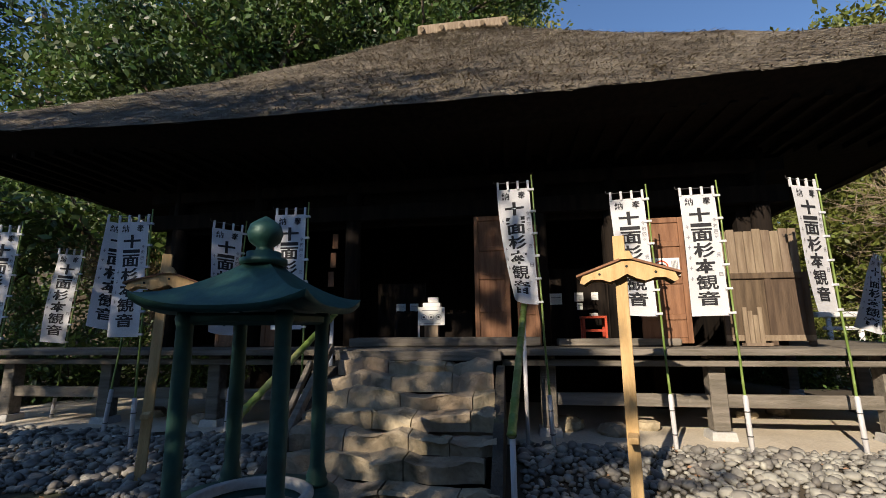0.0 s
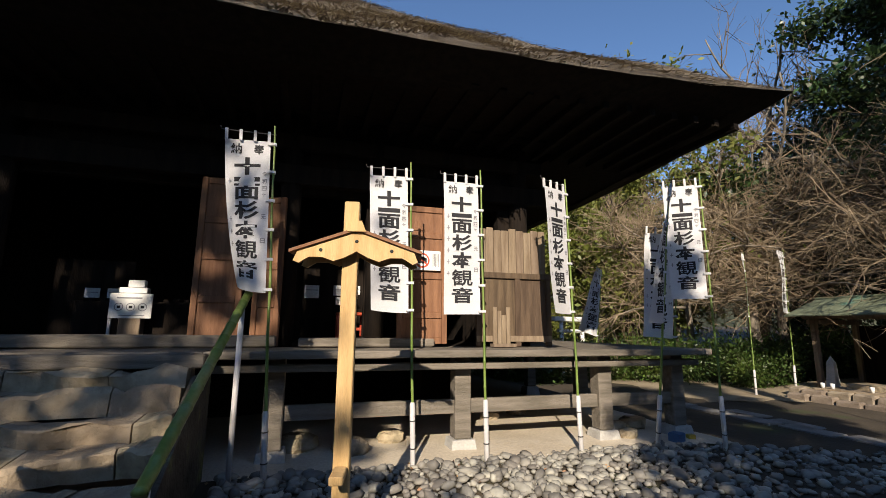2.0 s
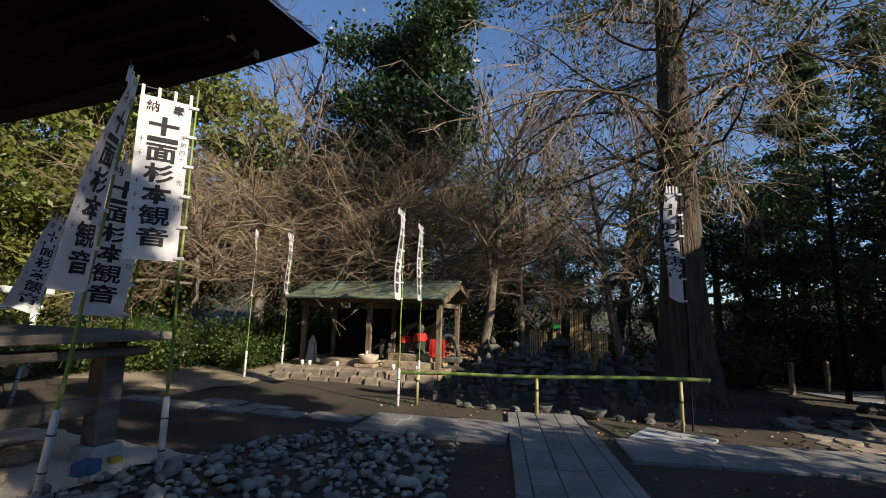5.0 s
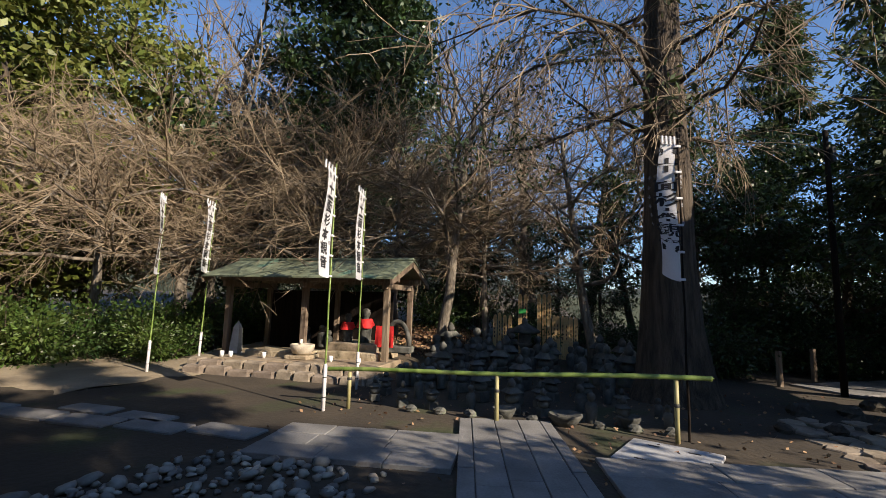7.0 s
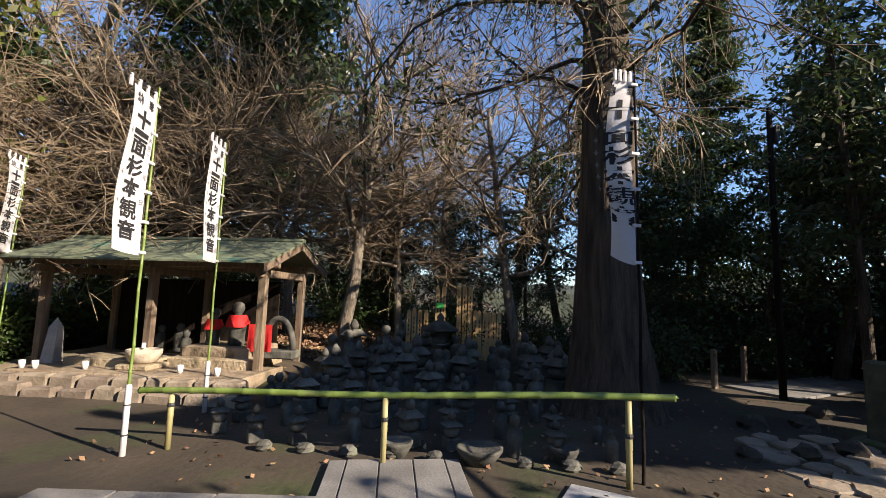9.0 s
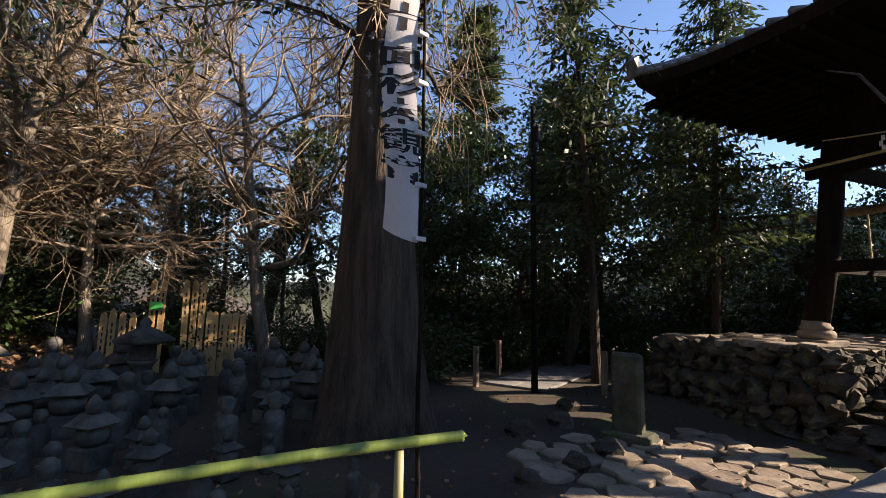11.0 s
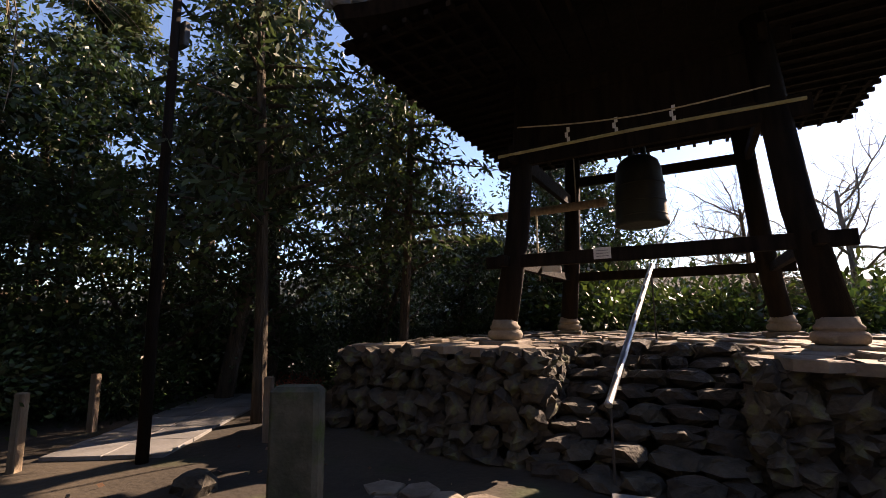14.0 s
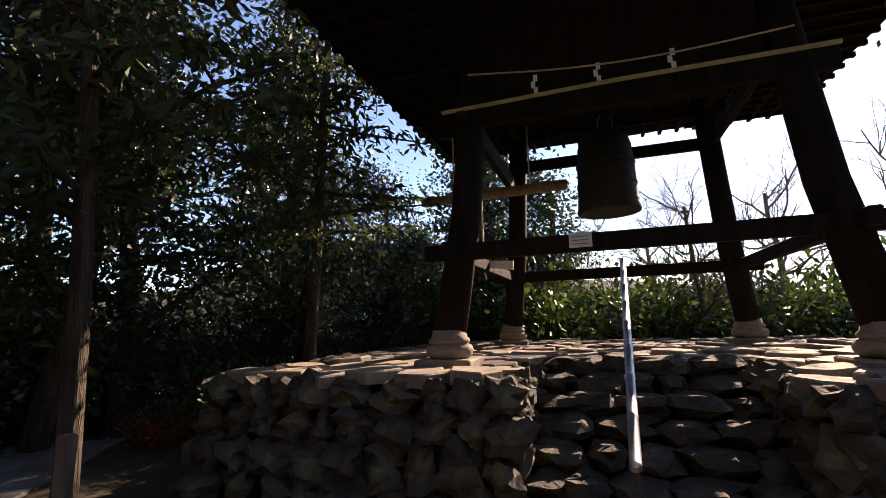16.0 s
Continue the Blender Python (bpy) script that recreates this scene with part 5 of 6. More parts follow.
# ---- trees ----
def leaf_mesh(name, centres, size, material, seed, slim=0.5, droop=0.0, dirs=None):
    """Many small leaves: each a folded rhombus of two faces."""
    r = np.random.default_rng(seed)
    c = np.asarray(centres, float)
    n = len(c)
    d = r.normal(size=(n, 3)) if dirs is None else np.asarray(dirs) + 0.35 * r.normal(size=(n, 3))
    d[:, 2] -= droop
    d /= np.linalg.norm(d, axis=1)[:, None]
    w = np.cross(d, r.normal(size=(n, 3)))
    w /= np.linalg.norm(w, axis=1)[:, None] + 1e-9
    s = size * r.uniform(0.6, 1.35, size=(n, 1))
    a, b = d * s, w * s * slim
    v = np.stack([c - a * 0.5, c + b * 0.5, c + a * 0.5, c - b * 0.5], 1).reshape(-1, 3)
    me = bpy.data.meshes.new(name)
    me.vertices.add(4 * n)
    me.vertices.foreach_set("co", v.ravel())
    me.loops.add(4 * n)
    me.loops.foreach_set("vertex_index", np.arange(4 * n))
    me.polygons.add(n)
    me.polygons.foreach_set("loop_start", np.arange(n) * 4)
    me.update(calc_edges=True)
    me.materials.append(M[material])
    return me


def limb(rng, p, d, length, r0, r1, bend=0.25, steps=5, rise=0.0):
    pts, rad = [Vector(p)], [r0]
    d = Vector(d).normalized()
    for i in range(steps):
        d = (d + Vector((rng.gauss(0, bend), rng.gauss(0, bend), rng.gauss(0, bend) + rise)) * 0.5).normalized()
        pts.append(pts[-1] + d * length / steps)
        rad.append(r0 + (r1 - r0) * (i + 1) / steps)
    return pts, rad, d


def broadleaf(name, seed, hgt, spread, leaves, material="leaf_dark", size=0.13, clear=0.3, label="", category="tree", trunk_r=0.16, bark="bark", clump=0.75):
    rng = random.Random(seed)
    t = thing(name, Matrix(), label, category, "trees around the precinct")
    wood = Shape()
    pts, rad, d = limb(rng, (0, 0, -0.3), (rng.gauss(0, 0.05), rng.gauss(0, 0.05), 1), hgt * 0.8, trunk_r, trunk_r * 0.3, 0.12, 8, 0.1)
    wood.tube(pts, rad, 9)
    tips = []
    nb = 13
    for i in range(nb):
        q = clear + (1 - clear) * i / nb
        k = min(int(q * 8), 7)
        p = pts[k].lerp(pts[k + 1], q * 8 - k)
        a = i * 2.4 + rng.uniform(-0.5, 0.5)
        L = spread * (1.15 - 0.65 * (q - clear) / (1 - clear)) * rng.uniform(0.75, 1.15)
        bp, br, bd = limb(rng, p, (math.cos(a), math.sin(a), rng.uniform(0.15, 0.6)), L, rad[k] * 0.5, 0.02, 0.4, 5, 0.05)
        wood.tube(bp, br, 5)
        tips += bp[2:]
        for _ in range(3):
            s = bp[rng.randint(1, 4)]
            sp, sr, _d = limb(rng, s, (rng.gauss(0, 1), rng.gauss(0, 1), rng.uniform(-0.1, 0.7)), L * 0.45, 0.022, 0.006, 0.4, 3)
            wood.tube(sp, sr, 4)
            tips += sp[1:]
    tips.append(pts[-1])
    part("trunk", wood, bark, t, smooth=True)
    r = np.random.default_rng(seed)
    tips = np.array([tuple(p) for p in tips])
    per = leaves // len(tips)
    c = np.repeat(tips, per, 0)
    sc = np.repeat(r.uniform(0.45, 1.2, size=(len(tips), 1)), per, 0) * clump * spread / 2.2
    c = c + r.normal(size=c.shape) * sc * np.array([0.5, 0.5, 0.34])
    part("crown", leaf_mesh("crown", c, size, material, seed), material, t)
    return t


def conifer(name, seed, hgt, spread, label, leaves=16000, clear=0.25, material="needle", thick=0.22):
    rng = random.Random(seed)
    t = thing(name, Matrix(), label, "tree", "trees around the precinct")
    wood = Shape()
    pts, rad, d = limb(rng, (0, 0, -0.3), (0, 0, 1), hgt, thick, 0.03, 0.03, 10)
    wood.tube(pts, rad, 9)
    cs, ds = [], []
    nb = 52
    r = np.random.default_rng(seed)
    for i in range(nb):
        q = clear + (1 - clear) * (i / nb)
        k = min(int(q * 10), 9)
        p = pts[k].lerp(pts[k + 1], q * 10 - k)
        a = i * 2.4 + rng.uniform(-0.4, 0.4)
        L = spread * (1.05 - (q - clear) / (1 - clear)) * rng.uniform(0.6, 1.15) + 0.25
        bp, br, bd = limb(rng, p, (math.cos(a), math.sin(a), rng.uniform(-0.1, 0.35)), L, 0.045, 0.008, 0.2, 5, -0.05)
        wood.tube(bp, br, 4)
        m = leaves // nb
        qs = r.uniform(0.2, 1.0, m)
        for u in qs:
            j = min(int(u * 5), 4)
            c = bp[j].lerp(bp[j + 1], u * 5 - j)
            o = r.normal(size=3) * (0.26, 0.26, 0.10) * (1.2 - 0.5 * u)
            cs.append((c.x + o[0], c.y + o[1], c.z + o[2] - 0.08 * abs(o[0])))
            ds.append((o[0] + 0.3 * bd.x, o[1] + 0.3 * bd.y, o[2] - 0.12))
    part("trunk", wood, "bark", t, smooth=True)
    part("crown", leaf_mesh("crown", cs, 0.24, material, seed, 0.28, 0.2, ds), material, t)
    return t


def bare_tree(name, seed, hgt, spread, label, trunk_r=0.2, fork=4, twigs=5, bark="paleBark", flat=0.0, clear=0.35, fine=3):
    """A leafless tree: trunk, limbs, branches and fine twigs."""
    rng = random.Random(seed)
    t = thing(name, Matrix(), label, "tree", "trees around the precinct")
    wood, tw = Shape(), Shape()
    pts, rad, d = limb(rng, (0, 0, -0.3), (rng.gauss(0, 0.06), rng.gauss(0, 0.06), 1), hgt * 0.75, trunk_r, trunk_r * 0.35, 0.16, 8, 0.12)
    wood.tube(pts, rad, 10)
    for i in range(fork * 4):
        q = clear + (1 - clear) * i / (fork * 4)
        k = min(int(q * 8), 7)
        p = pts[k].lerp(pts[k + 1], q * 8 - k)
        a = i * 2.4 + rng.uniform(-0.5, 0.5)
        L = spread * rng.uniform(0.7, 1.1) * (1.1 - 0.4 * q)
        bp, br, bd = limb(rng, p, (math.cos(a), math.sin(a), rng.uniform(0.2, 0.9) * (1 - flat)), L, rad[k] * 0.55, 0.018, 0.35, 6, 0.10 * (1 - flat))
        wood.tube(bp, br, 6)
        for j in range(twigs):
            s = bp[rng.randint(1, 5)]
            dd = Vector((bd.x + rng.gauss(0, 0.7), bd.y + rng.gauss(0, 0.7), bd.z + rng.gauss(0.1, 0.4) * (1 - flat)))
            sp, sr, sd = limb(rng, s, dd, L * rng.uniform(0.35, 0.6), 0.018, 0.006, 0.35, 4)
            tw.tube(sp, sr, 4)
            for _ in range(fine):
                e = sp[rng.randint(1, 4)]
                ee = Vector((sd.x + rng.gauss(0, 0.6), sd.y + rng.gauss(0, 0.6), sd.z + rng.gauss(0, 0.5)))
                fp, fr, fd = limb(rng, e, ee, L * rng.uniform(0.18, 0.34), 0.009, 0.004, 0.4, 3)
                tw.tube(fp, fr, 3)
                for _ in range(2):
                    e2 = fp[rng.randint(1, 3)]
                    gp, gr, gd = limb(rng, e2, Vector((fd.x + rng.gauss(0, 0.6), fd.y + rng.gauss(0, 0.6), fd.z + rng.gauss(0, 0.5))), L * rng.uniform(0.08, 0.18), 0.005, 0.003, 0.4, 2)
                    tw.tube(gp, gr, 3)
    part("trunk", wood, bark, t, smooth=True)
    part("branchwork", tw, "twig", t)
    return t


def shrub(name, seed, r, hgt, leaves, material, label, size=0.09):
    rng = np.random.default_rng(seed)
    t = thing(name, Matrix(), label, "shrub", "shrubs around the precinct")
    wood = Shape()
    q = random.Random(seed)
    cs = []
    for i in range(16):
        a = i * 2.4
        bp, br, bd = limb(q, (0.1 * math.cos(a), 0.1 * math.sin(a), -0.1), (math.cos(a) * r / hgt, math.sin(a) * r / hgt, 1.0), hgt * q.uniform(0.7, 1.1), 0.02, 0.005, 0.3, 4)
        wood.tube(bp, br, 4)
        for p in bp[1:]:
            cs.append(np.array(p) + rng.normal(size=(leaves // 64, 3)) * (r * 0.26, r * 0.26, hgt * 0.13))
    part("stem", wood, "bark", t)
    part("foliage", leaf_mesh("foliage", np.concatenate(cs), size, material, seed), material, t)
    return t


def scatter(proto, spots):
    """The prototype goes to the first spot, copies to the others: x, y, turn, scale."""
    for i, (x, y, turn, k) in enumerate(spots):
        m = pose(x, y, ground_z(x, y), 0, 0, turn)
        if i == 0:
            proto.matrix_world = m
            proto.scale = (k, k, k)
        else:
            ob = copy_thing(proto, m)
            ob.scale = (k, k, k)


EVER = "dense dark evergreen broadleaf tree with glossy leaves"
scatter(broadleaf("evergreen_tree", 1, 9.0, 2.6, 11500, "leaf_dark", 0.15, 0.10, EVER), [
    (19.3, 2.4, 0, 0.55), (19.2, 4.9, 80, 0.6), (20.8, 0.9, 140, 0.5), (21.8, 3.6, 30, 0.62), (21.5, 7.5, 150, 0.95), (18.0, -2.2, 200, 0.42), (19.4, -3.6, 30, 0.9), (17.0, 11.5, 120, 0.75), (19.5, 14.5, 60, 1.25), (13.5, 20.5, 20, 1.3), (23.5, 10.5, 70, 1.4), (19.2, 10.2, 70, 1.05), (12.9, -13.8, 45, 0.95)])
scatter(broadleaf("evergreen_tree", 2, 8.0, 2.3, 9500, "leaf_dark", 0.115, 0.05, EVER), [
    (17.4, -4.4, 0, 0.85), (17.1, -6.5, 220, 1.0), (15.9, -9.4, 40, 0.7), (12.6, -14.0, 60, 1.15), (14.4, -14.4, 150, 0.7), (11.7, -15.4, 200, 1.05), (15.7, -12.9, 200, 0.9), (17.3, -11.6, 20, 1.0), (16.0, -8.6, 250, 1.1), (14.9, -10.6, 310, 0.6), (19.6, -7.0, 70, 1.5)])
scatter(broadleaf("leafy_tree", 3, 10.0, 3.0, 21000, "leaf_mid", 0.13, 0.15, "broadleaf tree with mid-green sunlit leaves", clump=0.55), [
    (8.2, 21.5, 50, 1.4), (-6.5, 19.5, 10, 1.35), (-11.5, 16, 80, 1.3), (-2.0, 23, 140, 1.5), (4.5, 25.5, 220, 1.3), (-15.5, 12, 30, 1.9), (-12.5, 9.5, 60, 0.7), (17.5, 22, 10, 1.6), (-16, 20, 100, 1.6), (11.5, 25, 100, 1.6), (-5.0, 20.5, 200, 2.0), (-11.0, 14.0, 260, 1.85), (-15.5, 16.5, 20, 2.0), (-1.5, 21.5, 320, 1.95)])
scatter(broadleaf("leafy_tree", 4, 9.0, 2.8, 20000, "leaf_light", 0.13, 0.12, "broadleaf tree with yellow-green leaves", clump=0.55), [
    (-4.0, 19.0, 0, 1.6), (0.2, 20.5, 40, 1.6), (-7.5, 17.2, 70, 1.35), (-9.5, 22, 90, 1.5), (12.5, 15.5, 30, 1.6), (10.6, 17.5, 0, 1.3), (15.5, 17.0, 90, 1.7), (9.3, 16.2, 60, 0.7), (-12.5, 19, 150, 1.5), (7.0, 18.5, 10, 1.0), (0.5, 25, 10, 1.4)])
# the four spots from y -5.3 to -6.3 are unseen cedars added to cast shade
scatter(conifer("cedar_tree", 5, 13, 2.6, "tall dark cedar with drooping sprays", 20000), [
    (22.5, -15.5, 120, 1.0), (-9, 16.5, 200, 1.0), (1.78, -5.8, 70, 0.8), (-3.9, -5.5, 30, 0.62), (0.75, -5.3, 10, 0.72), (3.0, -6.3, 200, 0.8), (21.5, -4.6, 40, 0.95)])
scatter(conifer("cedar_tree", 25, 11, 2.1, "slim dark cedar with thin drooping sprays", 5200, 0.3, thick=0.12), [
    (14.8, -4.5, 0, 0.85), (14.35, -7.25, 110, 0.88)])
scatter(broadleaf("tall_evergreen", 15, 12.5, 3.3, 40000, "leaf_dark", 0.15, 0.36, "tall dark evergreen with a billowing crown", trunk_r=0.22, clump=0.5), [
    (17.3, 9.7, 0, 1.35), (22.5, 13.5, 60, 1.15), (24.5, 16.5, 100, 1.1), (-7.0, 25, 30, 1.25), (-13.5, 23, 130, 1.2), (-1.0, 27.5, 220, 1.25), (-13.5, 15.5, 90, 1.65), (-9.0, 18.5, 10, 1.65)])
scatter(bare_tree("bare_tree", 6, 10.0, 3.6, "leafless deciduous tree with pale grey-brown limbs", 0.17, 4, 7, "paleBark", 0.1), [
    (16.0, 5.4, 0, 0.95), (19.0, 3.4, 120, 0.95), (17.4, 1.4, 200, 0.9), (8.4, -16.5, 50, 0.72), (5.6, -17.0, 100, 0.75), (14.4, 12.2, 170, 1.1), (10.9, -17.5, 20, 0.8), (8.1, -12.6, 140, 0.55), (6.2, -14.2, 10, 0.7), (11.2, -13.8, 60, 0.5), (18.5, 12.8, 220, 1.2), (2.5, -17, 220, 0.9), (22, 1.5, 20, 1.3), (21, 5.8, 77, 1.35), (25, 3.5, 140, 1.6), (24, -1.8, 250, 1.45), (26, 8, 310, 1.6), (20.5, 9.5, 190, 1.45), (17.2, 14.5, 15, 1.45)])
scatter(bare_tree("bare_maple", 7, 6.5, 3.6, "spreading maple with a haze of fine bare brown twigs", 0.13, 6, 10, "paleBark", 0.6, 0.5, 7), [
    (14.8, 11.6, 0, 1.2), (16.4, 9.5, 100, 1.2), (12.7, 13.4, 200, 1.1), (16.8, 7.0, 300, 1.1), (14.5, 15.5, 60, 1.1), (17.5, 4.4, 33, 0.9)])

# the great tree beside the memorial stones
big = thing("great_tree", pose(12.75, 0.42, 0), "huge old tree with a thick furrowed trunk and hanging bare twigs", "tree")
rng = random.Random(71)
wood, tw = Shape(), Shape()
pts = [(0, 0, -0.4), (0.02, 0, 0.3), (0.02, 0.02, 1.2), (-0.02, 0.02, 2.4), (-0.03, 0, 3.8), (0.03, 0, 5.4), (0.05, 0, 7.2), (0.0, 0.05, 9.5), (0.1, 0, 12)]
rad = [0.85, 0.62, 0.49, 0.42, 0.38, 0.34, 0.29, 0.21, 0.09]
vs, fs, sides = [], [], 22
for i, (p, r) in enumerate(zip(pts, rad)):
    for j in range(sides):
        a = 6.28318 * j / sides
        rr = r * (1 + 0.16 * noise.noise((math.cos(a) * 2, math.sin(a) * 2, i * 0.35)))
        vs.append((p[0] + rr * math.cos(a), p[1] + rr * math.sin(a), p[2]))
fs = [(l * sides + i, l * sides + (i + 1) % sides, (l + 1) * sides + (i + 1) % sides, (l + 1) * sides + i) for l in range(len(pts) - 1) for i in range(sides)]
wood.add(vs, fs)
cs = []
for i in range(44):
    z = 4.1 + 0.18 * i
    a = i * 2.4 + rng.uniform(-0.4, 0.4)
    L = rng.uniform(3.0, 5.6) * (1.0 if i < 14 else 0.7)
    bp, br, bd = limb(rng, (0, 0, z), (math.cos(a), math.sin(a), rng.uniform(-0.05, 0.45)), L, 0.05 - 0.0008 * i, 0.008, 0.42, 7, 0.0)
    wood.tube(bp, br, 7)
    for j in range(17):
        s = bp[rng.randint(1, 7)]
        sp, sr, sd = limb(rng, s, (bd.x + rng.gauss(0, 0.7), bd.y + rng.gauss(0, 0.7), rng.gauss(-0.25, 0.3)), rng.uniform(0.7, 1.8), 0.014, 0.005, 0.35, 4, -0.12)
        tw.tube(sp, sr, 4)
        for _ in range(4):
            e = sp[rng.randint(1, 4)]
            fp, fr, fd = limb(rng, e, (sd.x + rng.gauss(0, 0.5), sd.y + rng.gauss(0, 0.5), sd.z - 0.5 + rng.gauss(0, 0.3)), rng.uniform(0.35, 0.9), 0.008, 0.003, 0.3, 3, -0.15)
            tw.tube(fp, fr, 3)
        if j < 5 and i > 5:
            cs.append(np.array(sp[-1]) + np.random.default_rng(i * 9 + j).normal(size=(85, 3)) * (0.3, 0.3, 0.16))
part("trunk", wood, "bark", big, "furrowed brown trunk", smooth=True)
part("branchwork", tw, "twig", big)
part("crown", leaf_mesh("crown", np.concatenate(cs), 0.13, "needle", 9, 0.3), "needle", big)

# slim dark trunks beside it
slim = broadleaf("slim_tree", 8, 8.5, 2.0, 5200, "leaf_dark", 0.14, 0.42, "slim dark tree forking high, with sparse leaves", trunk_r=0.15)
scatter(slim, [(20.2, -0.2, 0, 0.95), (18.4, -1.4, 100, 0.95), (19.0, -1.9, 220, 0.85), (19.0, -8.6, 30, 1.25), (16.9, -5.4, 130, 1.1)])

# shrubs and undergrowth
scatter(shrub("dark_shrub", 11, 1.1, 1.6, 7000, "leaf_dark", "dense dark evergreen shrub"), [
    (17.0, 8.6, 0, 1.0), (16.6, 10.3, 50, 1.0), (14.9, 12.4, 100, 1.0), (18.2, 0.4, 150, 0.9), (16.3, -1.2, 200, 0.9), (17.2, -3.9, 250, 0.8), (15.3, -7.0, 300, 0.7), (14.6, -9.8, 20, 0.9), (13.8, -12.6, 70, 1.9), (11.9, -13.6, 120, 2.0), (9.0, -13.8, 170, 1.8), (6.2, -13.6, 220, 2.0), (12.8, 13.2, 30, 0.9), (18.6, 6.0, 60, 1.2), (18.5, 3.0, 60, 1.0), (4.0, -12.5, 0, 1.0), (19, -5.5, 0, 1.5), (15.8, -11.5, 0, 1.1), (18.4, -7.2, 40, 1.5), (17.6, -9.2, 110, 1.4), (19.8, -2.6, 170, 1.4), (18.2, -3.2, 220, 1.1), (20.5, -4.0, 80, 1.7)])
scatter(shrub("leafy_shrub", 12, 0.9, 1.3, 6500, "leaf_mid", "bushy shrub with mid-green leaves"), [
    (10.3, 14.2, 0, 1.1), (7.8, 14.2, 50, 1.2), (12.9, 11.2, 100, 0.9), (-7.6, 10.2, 0, 1.2), (-9.5, 9.0, 80, 1.3), (14.3, -6.4, 150, 0.6), (12.9, -12.9, 200, 2.0), (10.4, -13.0, 250, 2.1), (7.7, -13.0, 300, 1.9), (5.0, -12.9, 10, 2.0), (9.4, -14.6, 10, 1.8), (12.0, -15.2, 60, 2.0), (6.8, -15, 60, 1.9), (15.6, 11.6, 0, 1.1), (13.9, 12.0, 40, 1.2), (11.4, 13.3, 140, 1.2), (15.9, 10.6, 220, 1.1), (6.6, 14.6, 0, 1.2), (-11, 8, 0, 1.2)])
scatter(shrub("red_shrub", 13, 0.5, 0.8, 2200, "leaf_red", "low shrub with reddish winter leaves", 0.07), [(15.6, -6.0, 0, 0.6), (16.9, 9.2, 10, 0.8)])

# unseen trees added south of the walk to throw the dappled shade
scatter(broadleaf("shade_tree", 14, 11.0, 3.2, 3000, "leaf_mid", 0.20, 0.2, "unseen tall leafy tree behind the walk, added for shade", clump=0.5), [
    (-11.5, -5, 0, 1.35), (-16.22, -6.5, 60, 1.4), (-9.5, -8.5, 130, 1.7), (-6.63, -8, 200, 0.95), (-14.5, -12, 0, 1.7), (-20.22, -10, 0, 1.6), (-11.43, -15, 90, 1.9), (-16, -1, 30, 1.1)])
scatter(broadleaf("bushy_tree", 16, 5.0, 1.9, 9000, "leaf_dark", 0.15, 0.06, "unseen low bushy evergreen behind the walk, added for shade", clump=0.9), [
    (-3.93, -5.2, 60, 1.2), (-4.09, -6.3, 150, 1.3), (-3.39, -4.9, 210, 1.1), (-1.74, -5.3, 130, 0.86), (1.76, -5.3, 200, 1.5), (1.93, -4.8, 20, 1.35), (2.41, -4.9, 120, 1.4), (-3.79, -5.6, 300, 1.2), (1.78, -5.8, 250, 1.35), (2.57, -6.6, 20, 1.35), (1.93, -7.6, 80, 1.4), (1.2, -8.5, 90, 1.2), (-0.52, -8.6, 10, 1.1), (2.96, -4.6, 45, 1.2), (4.7, -5.6, 160, 1.2), (4.6, -6.4, 250, 1.25), (3.8, -5.0, 75, 1.2)])


# ---- incense burner under a copper roof ----
ib = thing("incense_burner", pose(-1.47, 2.33, -0.05, 0, 0, -42), "green patinated copper incense burner under a curved roof", "incense burner")
part("body", Shape().lathe([(0.34, 0.0), (0.36, 0.06), (0.30, 0.12), (0.34, 0.4), (0.42, 0.62), (0.46, 0.74), (0.46, 0.80), (0.29, 0.80), (0.27, 0.74)], 28), "copper", ib, smooth=True)
part("stone_rim", Shape().lathe([(0.27, 0.78), (0.27, 0.825), (0.30, 0.835), (0.325, 0.825), (0.325, 0.795)], 28, cap=False), "concrete", ib, "pale worn stone rim", smooth=True)
part("ash_bed", Shape().lathe([(0.28, 0.70), (0.27, 0.74), (0.15, 0.755), (0.0, 0.76)], 24, cap=False), "sand", ib, "grey ash bed", smooth=True)
for i in range(4):
    a = i * math.pi / 2
    x, y = 0.37 * math.cos(a), 0.37 * math.sin(a)
    pr = [(0.062, 0.80), (0.066, 0.82), (0.055, 0.84), (0.06, 0.86), (0.05, 0.885), (0.042, 0.92), (0.044, 1.25), (0.040, 1.7), (0.05, 1.74), (0.04, 1.78)]
    part("post", Shape().lathe(pr, 14, x, y), "copper", ib, "green copper post with ringed foot", smooth=True)
    part("eave_beam", Shape().tube([(x, y, 1.74), (0.37 * math.cos(a + 1.5708), 0.37 * math.sin(a + 1.5708), 1.74)], 0.03, 6), "copper", ib)
n, rows, R = 16, 10, 0.63
